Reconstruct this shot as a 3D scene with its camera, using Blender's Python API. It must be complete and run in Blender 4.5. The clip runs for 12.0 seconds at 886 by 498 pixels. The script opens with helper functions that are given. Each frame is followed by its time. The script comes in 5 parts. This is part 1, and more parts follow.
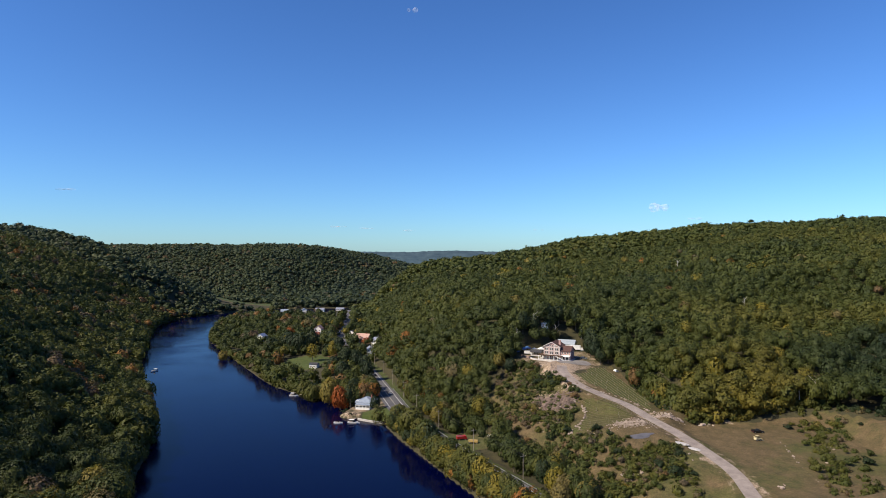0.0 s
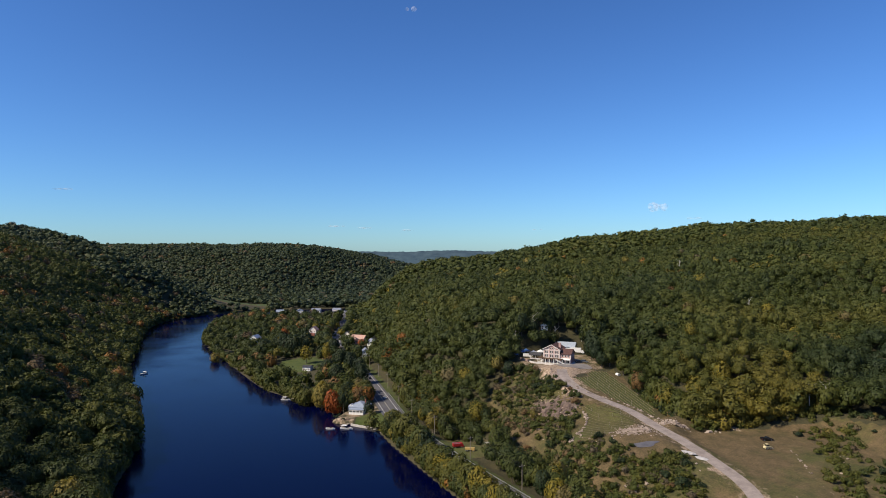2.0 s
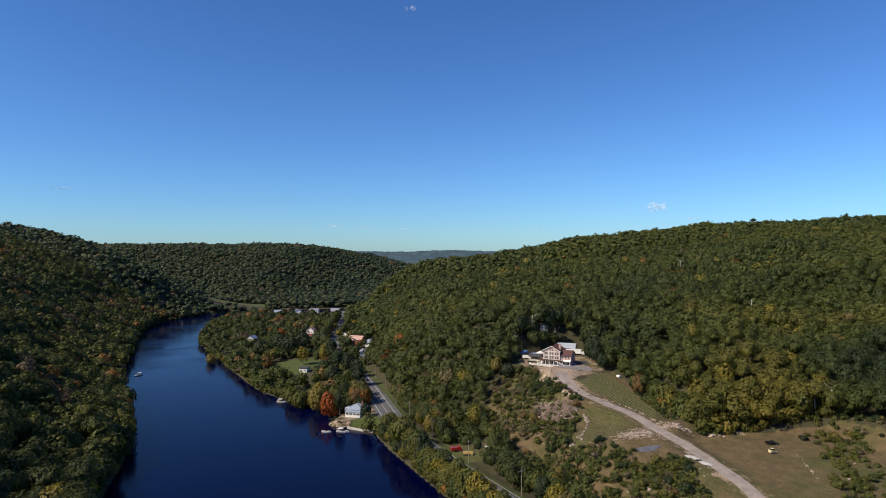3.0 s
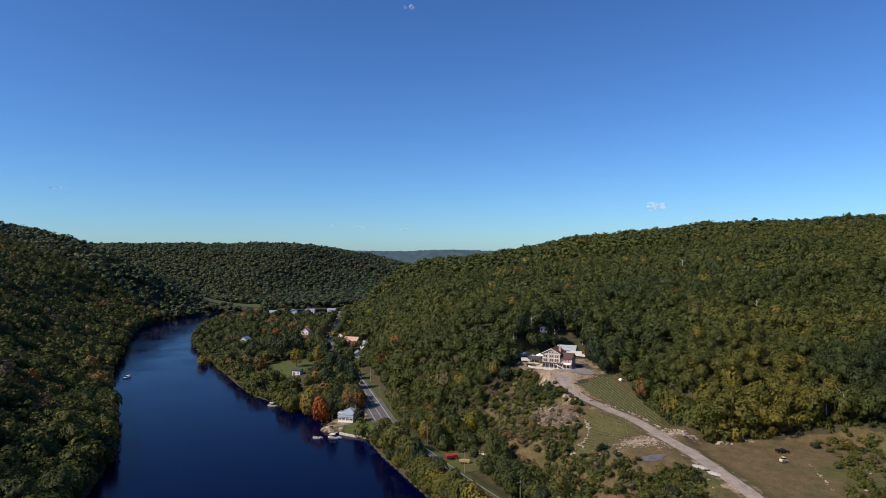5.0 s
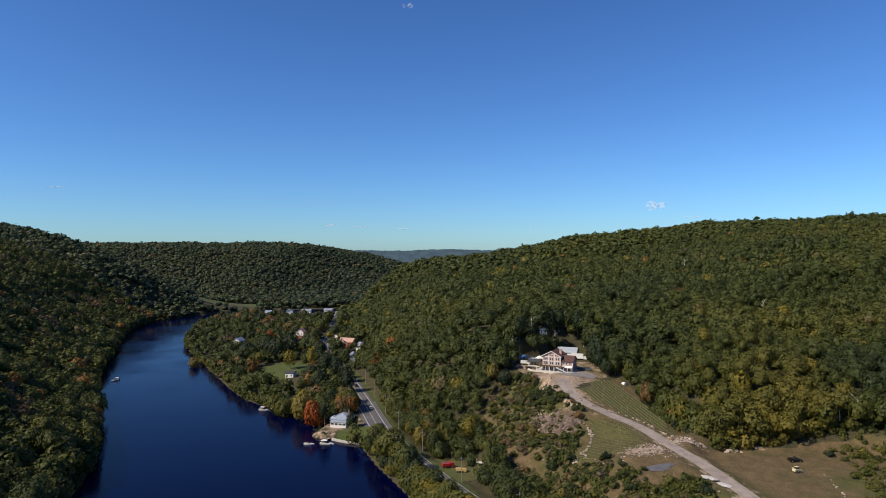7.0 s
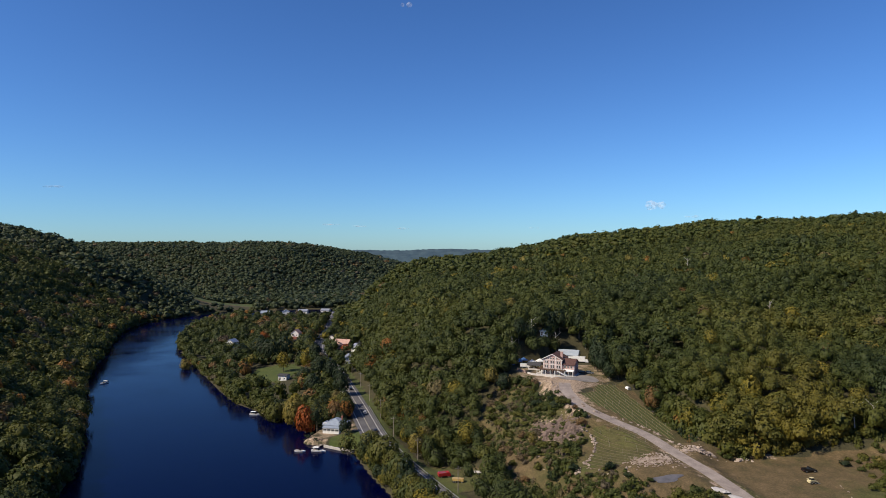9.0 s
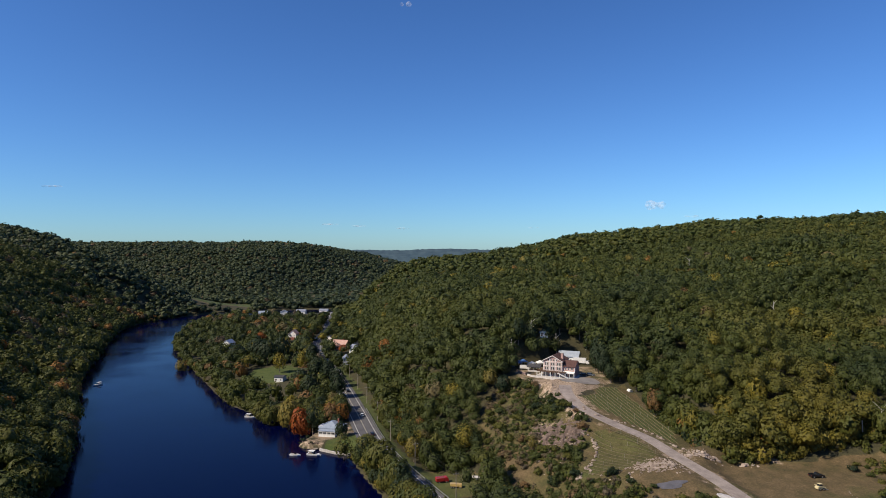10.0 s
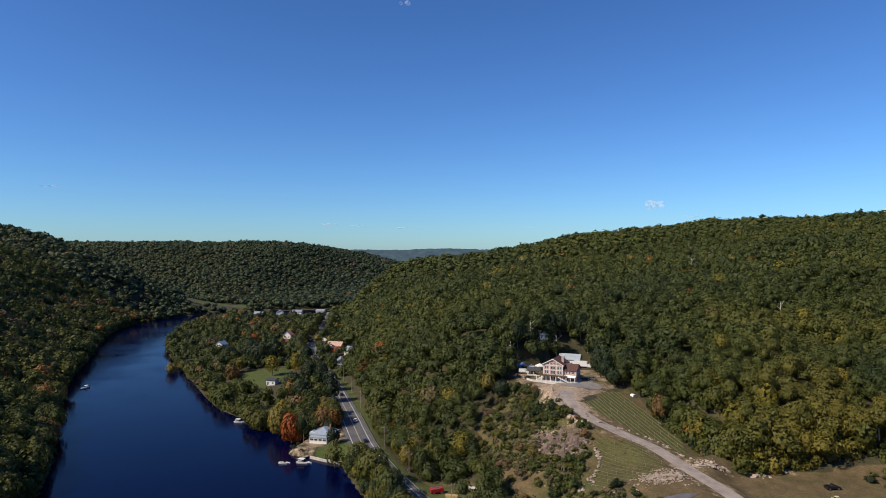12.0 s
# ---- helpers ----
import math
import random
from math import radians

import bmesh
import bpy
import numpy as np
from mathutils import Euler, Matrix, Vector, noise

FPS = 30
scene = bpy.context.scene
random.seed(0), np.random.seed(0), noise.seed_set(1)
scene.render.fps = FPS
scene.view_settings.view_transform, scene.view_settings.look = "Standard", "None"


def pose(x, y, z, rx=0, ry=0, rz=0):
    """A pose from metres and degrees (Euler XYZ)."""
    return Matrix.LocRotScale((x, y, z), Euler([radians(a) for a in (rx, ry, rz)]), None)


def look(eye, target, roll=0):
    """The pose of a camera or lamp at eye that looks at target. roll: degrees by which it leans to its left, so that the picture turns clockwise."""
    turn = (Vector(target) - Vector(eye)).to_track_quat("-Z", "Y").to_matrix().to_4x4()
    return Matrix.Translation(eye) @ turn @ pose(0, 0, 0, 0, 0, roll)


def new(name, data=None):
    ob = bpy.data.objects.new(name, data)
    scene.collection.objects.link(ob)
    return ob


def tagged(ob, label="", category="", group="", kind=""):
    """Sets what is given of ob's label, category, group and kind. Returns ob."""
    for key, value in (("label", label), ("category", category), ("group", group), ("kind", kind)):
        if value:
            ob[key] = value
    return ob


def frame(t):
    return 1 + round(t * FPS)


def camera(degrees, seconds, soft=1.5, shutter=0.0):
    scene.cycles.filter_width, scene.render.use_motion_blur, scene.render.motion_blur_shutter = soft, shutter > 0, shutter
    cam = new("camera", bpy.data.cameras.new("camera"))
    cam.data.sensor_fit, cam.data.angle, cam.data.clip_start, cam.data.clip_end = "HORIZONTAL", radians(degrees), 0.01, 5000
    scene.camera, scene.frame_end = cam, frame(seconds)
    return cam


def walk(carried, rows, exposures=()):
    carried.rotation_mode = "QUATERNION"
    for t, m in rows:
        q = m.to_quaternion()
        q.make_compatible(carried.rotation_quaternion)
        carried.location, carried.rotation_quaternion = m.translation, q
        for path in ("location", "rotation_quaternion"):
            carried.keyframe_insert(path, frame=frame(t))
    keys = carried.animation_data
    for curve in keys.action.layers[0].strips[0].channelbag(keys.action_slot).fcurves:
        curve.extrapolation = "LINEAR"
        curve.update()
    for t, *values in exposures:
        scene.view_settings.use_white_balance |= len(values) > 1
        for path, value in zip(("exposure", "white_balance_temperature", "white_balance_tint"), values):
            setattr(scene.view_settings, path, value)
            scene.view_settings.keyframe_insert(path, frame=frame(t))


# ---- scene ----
# ---- camera ----
cam = camera(70, 12.0, soft=0.65)
PATH = [(0.0, pose(0, 0, 100, 90.32, 0, 0)), (3.0, pose(2.39, 19.16, 100.0, 90.28, 0, -0.16)),
        (6.0, pose(4.77, 38.46, 99.6, 90.22, 0, -0.315)), (9.0, pose(6.95, 57.68, 99.2, 90.175, 0, -0.425)),
        (12.0, pose(9.5, 76.8, 98.8, 90.145, 0, -0.525))]
walk(cam, PATH, exposures=((0.0, 0.44), (0.8, 0.36), (2.0, 0.28), (3.2, 0.25), (5.0, 0.2), (12.0, 0.2)))

# ---- light ----
SUN_AZ, SUN_EL = 245.0, 42.0   # compass degrees clockwise from +y, and height
world = bpy.data.worlds.new("sky")
scene.world = world
world.use_nodes = True
wn = world.node_tree.nodes
sky = wn.new("ShaderNodeTexSky")
sky.sky_type = "NISHITA"
sky.sun_disc = False
sky.sun_elevation = radians(SUN_EL)
sky.sun_rotation = radians(SUN_AZ)
sky.altitude = 100.0
sky.air_density, sky.dust_density, sky.ozone_density = 0.97, 0.22, 1.25
wn["Background"].inputs["Strength"].default_value = 0.057
clear = wn.new("ShaderNodeMix")   # the deep blue of clean autumn air
clear.data_type, clear.blend_type = "RGBA", "MULTIPLY"
clear.inputs[0].default_value = 1.0
clear.inputs[7].default_value = (0.62, 0.97, 1.44, 1)
world.node_tree.links.new(sky.outputs[0], clear.inputs[6])
deep = wn.new("ShaderNodeGamma")
deep.inputs[1].default_value = 1.15
world.node_tree.links.new(clear.outputs[2], deep.inputs[0])
world.node_tree.links.new(deep.outputs[0], wn["Background"].inputs["Color"])
sun = new("sun", bpy.data.lights.new("sun", "SUN"))
sun.data.energy, sun.data.angle, sun.data.color = 5.0, radians(0.5), (1.0, 0.87, 0.68)
sun_from = Vector((math.sin(radians(SUN_AZ)) * math.cos(radians(SUN_EL)),
                   math.cos(radians(SUN_AZ)) * math.cos(radians(SUN_EL)), math.sin(radians(SUN_EL))))
sun.matrix_world = look(sun_from * 300, (0, 0, 0))


# ---- materials ----
def material(name, rough=0.8, metal=0.0):
    m = bpy.data.materials.new(name)
    m.use_nodes = True
    b = m.node_tree.nodes["Principled BSDF"]
    b.inputs["Roughness"].default_value = rough
    b.inputs["Metallic"].default_value = metal
    b.inputs["Specular IOR Level"].default_value = 0.3
    return m, m.node_tree.nodes, m.node_tree.links, b


def ramp(nodes, stops, smooth=True):
    r = nodes.new("ShaderNodeValToRGB")
    r.color_ramp.interpolation = "LINEAR" if smooth else "CONSTANT"
    e = r.color_ramp.elements
    while len(e) < len(stops):
        e.new(0.5)
    for k, (p, c) in enumerate(stops):
        e[k].position, e[k].color = p, (*c, 1)
    return r


def noise_node(nodes, links, scale, detail=4.0, coords=None, rough=0.6):
    n = nodes.new("ShaderNodeTexNoise")
    n.inputs["Scale"].default_value, n.inputs["Detail"].default_value = scale, detail
    n.inputs["Roughness"].default_value = rough
    if coords is None:
        g = nodes.new("ShaderNodeNewGeometry")
        coords = g.outputs["Position"]
    links.new(coords, n.inputs["Vector"])
    return n


def mixed(nodes, links, kind, fac, a, b):
    m = nodes.new("ShaderNodeMix")
    m.data_type, m.blend_type = "RGBA", kind
    for key, v in ((0, fac), (6, a), (7, b)):
        if hasattr(v, "is_output"):
            links.new(v, m.inputs[key])
        elif key == 0:
            m.inputs[0].default_value = v
        else:
            m.inputs[key].default_value = (*v, 1)
    return m.outputs[2]


def surface(name, c1, c2, scale=2.0, rough=0.8, metal=0.0, fine=14.0, bump=0.2):
    """Two tones mottled at two scales, with a fine relief."""
    m, nodes, links, b = material(name, rough, metal)
    n1 = noise_node(nodes, links, scale)
    n2 = noise_node(nodes, links, scale * fine, 3)
    r = ramp(nodes, ((0.3, c1), (0.7, c2)))
    links.new(n1.outputs["Fac"], r.inputs[0])
    tone = ramp(nodes, ((0.25, (0.8, 0.8, 0.8)), (0.75, (1.1, 1.1, 1.1))))
    links.new(n2.outputs["Fac"], tone.inputs[0])
    links.new(mixed(nodes, links, "MULTIPLY", 1.0, r.outputs[0], tone.outputs[0]), b.inputs["Base Color"])
    if bump:
        bp = nodes.new("ShaderNodeBump")
        bp.inputs["Strength"].default_value, bp.inputs["Distance"].default_value = bump, 0.05
        links.new(n2.outputs["Fac"], bp.inputs["Height"])
        links.new(bp.outputs[0], b.inputs["Normal"])
    return m


LEAF_STOPS = ((0.0, (0.014, 0.028, 0.014)), (0.18, (0.033, 0.048, 0.014)), (0.36, (0.062, 0.075, 0.0145)), (0.5, (0.09, 0.091, 0.0165)),
              (0.64, (0.135, 0.116, 0.0195)), (0.76, (0.21, 0.168, 0.021)), (0.86, (0.108, 0.088, 0.06)),
              (0.92, (0.23, 0.11, 0.024)), (1.0, (0.27, 0.07, 0.015)))


def foliage(name, tint=None, haze=0.0):
    """Leaves; the joined woods take each tree's hue from its 'tint' attribute."""
    m, nodes, links, b = material(name, 0.65)
    r = ramp(nodes, LEAF_STOPS)
    g = nodes.new("ShaderNodeNewGeometry")
    n = noise_node(nodes, links, 0.45, 3, g.outputs["Position"])
    if tint is None:
        a = nodes.new("ShaderNodeAttribute")
        a.attribute_name = "tint"
        links.new(a.outputs["Fac"], r.inputs[0])
    else:
        o = nodes.new("ShaderNodeObjectInfo")
        k = nodes.new("ShaderNodeMath")
        k.operation = "MULTIPLY_ADD"
        links.new(o.outputs["Random"], k.inputs[0])
        k.inputs[1].default_value, k.inputs[2].default_value = 0.06, tint - 0.03
        links.new(k.outputs[0], r.inputs[0])
    v = ramp(nodes, ((0.0, (0.88, 0.88, 0.88)), (1.0, (1.12, 1.12, 1.1))))
    links.new(g.outputs["Random Per Island"], v.inputs[0])
    c = mixed(nodes, links, "MULTIPLY", 1.0, r.outputs[0], v.outputs[0])
    w = ramp(nodes, ((0.3, (0.84, 0.88, 0.88)), (0.7, (1.16, 1.13, 1.06))))
    links.new(n.outputs["Fac"], w.inputs[0])
    c = mixed(nodes, links, "MULTIPLY", 1.0, c, w.outputs[0])
    n2 = noise_node(nodes, links, 1.7, 4, g.outputs["Position"], 0.75)
    w2 = ramp(nodes, ((0.32, (0.72, 0.73, 0.72)), (0.68, (1.24, 1.24, 1.2))))
    links.new(n2.outputs["Fac"], w2.inputs[0])
    c = mixed(nodes, links, "MULTIPLY", 1.0, c, w2.outputs[0])
    # mixes the pale blue of distance haze into the leaf colour
    if haze:
        c = mixed(nodes, links, "MIX", haze, c, (0.05, 0.075, 0.068))
    links.new(c, b.inputs["Base Color"])
    lit = nodes.new("ShaderNodeBsdfTranslucent")
    links.new(c, lit.inputs["Color"])
    both = nodes.new("ShaderNodeMixShader")
    both.inputs[0].default_value = 0.3
    links.new(b.outputs[0], both.inputs[1])
    links.new(lit.outputs[0], both.inputs[2])
    links.new(both.outputs[0], nodes["Material Output"].inputs["Surface"])
    bp = nodes.new("ShaderNodeBump")
    bp.inputs["Strength"].default_value, bp.inputs["Distance"].default_value = 0.35, 0.3
    links.new(n2.outputs["Fac"], bp.inputs["Height"])
    links.new(bp.outputs[0], b.inputs["Normal"])
    return m


WOODS = foliage("woodland leaves")
# far woods, with aerial haze painted into their leaves
HAZED_WOODS = foliage("woodland leaves with haze blue", haze=0.3)
LEAVES = {"dark": foliage("dark green leaves", 0.08), "green": foliage("green leaves", 0.3),
          "olive": foliage("olive leaves", 0.49), "lime": foliage("yellow-green leaves", 0.735),
          "gold": foliage("golden leaves", 0.79), "orange": foliage("orange leaves", 0.92),
          "red": foliage("red leaves", 0.99), "grey": foliage("grey-brown twigs", 0.86)}
BARK = surface("grey bark", (0.09, 0.075, 0.06), (0.2, 0.17, 0.14), 1.5)

# ground cover: forest floor, with grass, soil and stone where the attributes say so
GROUND, nd, lk, bs = material("ground cover", 0.95)
pos = nd.new("ShaderNodeNewGeometry").outputs["Position"]
n_big, n_mid, n_fine = (noise_node(nd, lk, s, 6, pos, 0.65) for s in (0.03, 0.22, 1.6))


def cover(stops, fac):
    r = ramp(nd, stops)
    lk.new(fac.outputs["Fac"], r.inputs[0])
    return r.outputs[0]


def cover_mask(name, edge):
    a = nd.new("ShaderNodeAttribute")
    a.attribute_name = name
    k = nd.new("ShaderNodeMath")
    k.operation = "MULTIPLY_ADD"
    lk.new(n_mid.outputs["Fac"], k.inputs[0])
    k.inputs[1].default_value = edge
    lk.new(a.outputs["Fac"], k.inputs[2])
    r = ramp(nd, ((0.42 + edge * 0.5, (0, 0, 0)), (0.6 + edge * 0.5, (1, 1, 1))))
    lk.new(k.outputs[0], r.inputs[0])
    return r.outputs[0]


floor_c = cover(((0.3, (0.035, 0.035, 0.018)), (0.7, (0.075, 0.065, 0.03))), n_mid)
grass_c = cover(((0.25, (0.06, 0.052, 0.022)), (0.5, (0.115, 0.083, 0.04)), (0.8, (0.185, 0.128, 0.068))), n_mid)
lawn_c = cover(((0.3, (0.042, 0.066, 0.014)), (0.7, (0.085, 0.1, 0.026))), n_mid)
green_c = cover(((0.3, (0.05, 0.056, 0.016)), (0.7, (0.1, 0.096, 0.03))), n_mid)
patch = ramp(nd, ((0.45, (0, 0, 0)), (0.62, (1, 1, 1))))
lk.new(n_big.outputs["Fac"], patch.inputs[0])
grass_c = mixed(nd, lk, "MIX", patch.outputs[0], grass_c, green_c)
soil_c = cover(((0.25, (0.2, 0.14, 0.09)), (0.5, (0.33, 0.245, 0.17)), (0.75, (0.5, 0.41, 0.32))), n_fine)
mix1 = mixed(nd, lk, "MIX", cover_mask("grass", 0.5), floor_c, grass_c)
mix2 = mixed(nd, lk, "MIX", cover_mask("lawn", 0.2), mix1, lawn_c)
mix3 = mixed(nd, lk, "MIX", cover_mask("soil", 0.8), mix2, soil_c)
speck = ramp(nd, ((0.3, (0.58, 0.58, 0.58)), (0.7, (1.25, 1.25, 1.25))))
lk.new(n_fine.outputs["Fac"], speck.inputs[0])
lk.new(mixed(nd, lk, "MULTIPLY", 1.0, mix3, speck.outputs[0]), bs.inputs["Base Color"])
bmp = nd.new("ShaderNodeBump")
bmp.inputs["Strength"].default_value, bmp.inputs["Distance"].default_value = 0.6, 0.5
lk.new(n_fine.outputs["Fac"], bmp.inputs["Height"])
lk.new(bmp.outputs[0], bs.inputs["Normal"])

WATER, nd, lk, bs = material("river water", 0.12)
bs.inputs["Base Color"].default_value = (0.0001, 0.001, 0.018, 1)
bs.inputs["IOR"].default_value = 1.33
bs.inputs["Specular Tint"].default_value = (0.08, 0.26, 0.95, 1)
bs.inputs["Specular IOR Level"].default_value = 0.13
wpos = nd.new("ShaderNodeNewGeometry").outputs["Position"]
wa, wb = noise_node(nd, lk, 0.5, 4, wpos), noise_node(nd, lk, 0.02, 3, wpos)
bmp = nd.new("ShaderNodeBump")
bmp.inputs["Strength"].default_value, bmp.inputs["Distance"].default_value = 0.12, 0.15
lk.new(wa.outputs["Fac"], bmp.inputs["Height"])
lk.new(bmp.outputs[0], bs.inputs["Normal"])
wr = ramp(nd, ((0.35, (0.07, 0.07, 0.07)), (0.65, (0.2, 0.2, 0.2))))
lk.new(wb.outputs["Fac"], wr.inputs[0])
lk.new(wr.outputs[0], bs.inputs["Roughness"])

ASPHALT = surface("asphalt", (0.075, 0.073, 0.08), (0.125, 0.122, 0.128), 0.15, 0.9)
PAINT = surface("road paint", (0.6, 0.6, 0.57), (0.75, 0.74, 0.7), 0.8, 0.7)
GRAVEL = surface("crushed gravel", (0.21, 0.175, 0.155), (0.34, 0.288, 0.255), 0.25, 0.95, fine=9, bump=0.6)


# ---- helpers for building ----
def smooth(v):
    v = np.clip(v, 0, 1)
    return v * v * (3 - 2 * v)


def mesh_object(name, verts, faces, mats, parent=None, smooth_faces=False):
    me = bpy.data.meshes.new(name)
    me.from_pydata([tuple(v) for v in verts], [], [tuple(f) for f in faces])
    for m in (mats if isinstance(mats, (list, tuple)) else [mats]):
        me.materials.append(m)
    if smooth_faces:
        me.polygons.foreach_set("use_smooth", [True] * len(me.polygons))
    ob = new(name, me)
    ob.parent = parent
    return ob


def part(name, bm, mat, parent, label=""):
    """One bmesh as one mesh object under a thing or a part."""
    me = bpy.data.meshes.new(name)
    bm.to_mesh(me)
    bm.free()
    me.materials.append(mat)
    ob = new(name, me)
    ob.parent = parent
    return tagged(ob, label)


def thing(name, m, label, category, group=""):
    ob = new(name)
    ob.matrix_world = m
    return tagged(ob, label, category, group)


def box(x0, x1, y0, y1, z0, z1, bevel=0.0):
    bm = bmesh.new()
    bmesh.ops.create_cube(bm, size=1)
    for v in bm.verts:
        v.co = ((x0 + x1) / 2 + v.co.x * (x1 - x0), (y0 + y1) / 2 + v.co.y * (y1 - y0), (z0 + z1) / 2 + v.co.z * (z1 - z0))
    if bevel:
        bmesh.ops.bevel(bm, geom=bm.edges[:], offset=bevel, segments=1, affect="EDGES")
    return bm


def prism(outline, a, b, axis="y"):
    """An outline in two axes, drawn out from a to b along the third."""
    bm = bmesh.new()
    at = {"y": lambda p, q, s: (p, s, q), "x": lambda p, q, s: (s, p, q), "z": lambda p, q, s: (p, q, s)}[axis]
    lo = [bm.verts.new(at(p, q, a)) for p, q in outline]
    hi = [bm.verts.new(at(p, q, b)) for p, q in outline]
    n = len(outline)
    bm.faces.new(lo)
    bm.faces.new(hi[::-1])
    for k in range(n):
        bm.faces.new((lo[k], hi[k], hi[(k + 1) % n], lo[(k + 1) % n]))
    bmesh.ops.recalc_face_normals(bm, faces=bm.faces)
    return bm


def joined(*bms):
    out = bmesh.new()
    for bm in bms:
        me = bpy.data.meshes.new("scrap")
        bm.to_mesh(me)
        bm.free()
        out.from_mesh(me)
        bpy.data.meshes.remove(me)
    return out


def rod(p, q, r0, r1, n=6):
    bm = bmesh.new()
    p, q = Vector(p), Vector(q)
    bmesh.ops.create_cone(bm, cap_ends=True, segments=n, radius1=r0, radius2=r1, depth=(q - p).length)
    turn = (q - p).to_track_quat("Z", "Y").to_matrix().to_4x4()
    bm.transform(Matrix.Translation((p + q) / 2) @ turn)
    return bm


# ---- the lie of the land ----
def along(points, x, y):
    """Distance to a polyline, side (+ to the right of its run), and its columns past x, y interpolated at the foot."""
    pts = np.array(points, float)
    best = np.full(x.shape, 1e9)
    side = np.zeros(x.shape)
    extra = np.zeros((*x.shape, pts.shape[1] - 2))
    for a, b in zip(pts[:-1], pts[1:]):
        dx, dy = b[0] - a[0], b[1] - a[1]
        u = np.clip(((x - a[0]) * dx + (y - a[1]) * dy) / (dx * dx + dy * dy), 0, 1)
        ox, oy = x - a[0] - u * dx, y - a[1] - u * dy
        d = np.hypot(ox, oy)
        near = d < best
        best = np.where(near, d, best)
        side = np.where(near, np.sign(dy * (x - a[0]) - dx * (y - a[1])), side)
        extra = np.where(near[..., None], a[2:] + u[..., None] * (b[2:] - a[2:]), extra)
    return best, side, extra


def spline(points, step=3.0):
    """A smooth line through the points, cut into even steps."""
    p = np.array(points, float)
    p = np.vstack([2 * p[0] - p[1], p, 2 * p[-1] - p[-2]])
    out = []
    for k in range(1, len(p) - 2):
        n = max(2, int(np.linalg.norm(p[k + 1, :2] - p[k, :2]) / step))
        for u in np.arange(n) / n:
            out.append(0.5 * (2 * p[k] + (p[k + 1] - p[k - 1]) * u + (2 * p[k - 1] - 5 * p[k] + 4 * p[k + 1] - p[k + 2]) * u * u
                              + (3 * p[k] - p[k - 1] - 3 * p[k + 1] + p[k + 2]) * u ** 3))
    out.append(p[-2])
    return np.array(out)


RIVER = spline([(117, -121, 59), (37, 58.6, 63), (-59.7, 263.7, 65), (-82.5, 318.8, 63.2), (-103, 369.5, 60), (-157, 440.5, 44), (-214.5, 541, 41.5), (-294, 705.5, 32.5),
                (-345, 860, 40), (-350, 960, 42), (-300, 1045, 42), (-215, 1090, 36), (-100, 1130, 30), (60, 1210, 30), (300, 1500, 30)], 25)
ROAD = spline([(110, 60, 5), (75, 160, 5), (34, 245, 5), (4, 305, 5), (-21, 365, 5), (-41, 438, 5), (-65, 524, 5.5), (-86, 590, 6),
               (-104, 645, 7), (-114, 705, 7), (-122, 800, 7), (-140, 950, 7), (-150, 1030, 6)], 6)
DRIVE = spline([(90, 150, 10), (104, 195, 11.5), (112, 233, 13), (113, 247, 14.6), (111, 262, 16), (106, 285, 18.3), (99, 303, 20.7),
                (92, 318, 23.6), (81, 331, 26.4), (72, 343, 29.4), (68, 357, 32.5), (70, 374, 33.2)], 2.5)
FOOT = [(150, -200), (75, 150), (44, 245), (-10, 365), (-31, 438), (-55, 524), (-67, 600), (-88, 760), (-120, 950), (-130, 1150), (-60, 1300),
        (120, 1500), (420, 1800), (900, 2300), (2000, 4000)]
# graded spots: x, y, height, reach
GRADED = [(78, 392, 33, 16), (70, 372, 33, 10), (95, 395, 32.5, 12), (52, 333, 17, 11), (50, 380, 25, 11), (27, 346, 9, 15), (24, 406, 22, 15),
          (84, 312, 18, 13), (97, 350, 27, 12), (106, 385, 26, 12), (115, 300, 17, 14), (103, 265, 16, 16), (78, 253, 11, 16), (149, 300, 11.5, 18),
          (150, 250, 12, 30), (130, 215, 11, 30), (180, 312, 20, 16), (141, 342, 30, 14), (220, 377, 32, 28), (271, 435, 41, 35), (130, 423, 41, 25),
          (60, 290, 11, 14), (10, 322, 7, 12), (220, 300, 17, 40), (120, 382, 21, 12), (-79, 640, 12, 18), (-140, 714, 9, 15), (-190, 664, 8, 12)]
# graded pads: x, y, half-widths, turn, height, feather, slopes along x and y
PADS = [(78, 402, 23, 30, -20, 33.1, 9, 0, 0), (-50, 392, 9, 10, -14, 2.3, 5, 0, 0), (94, 350, 44, 19, -70, 26.75, 7, -0.192, 0.1155), (150, 266, 34, 42, 0, 14.9, 12, 0.0, 0.045),
        (57, 419, 11, 11, 0, 33.2, 6, 0, 0), (88, 435, 12, 13, -10, 33.2, 6, 0, 0)]


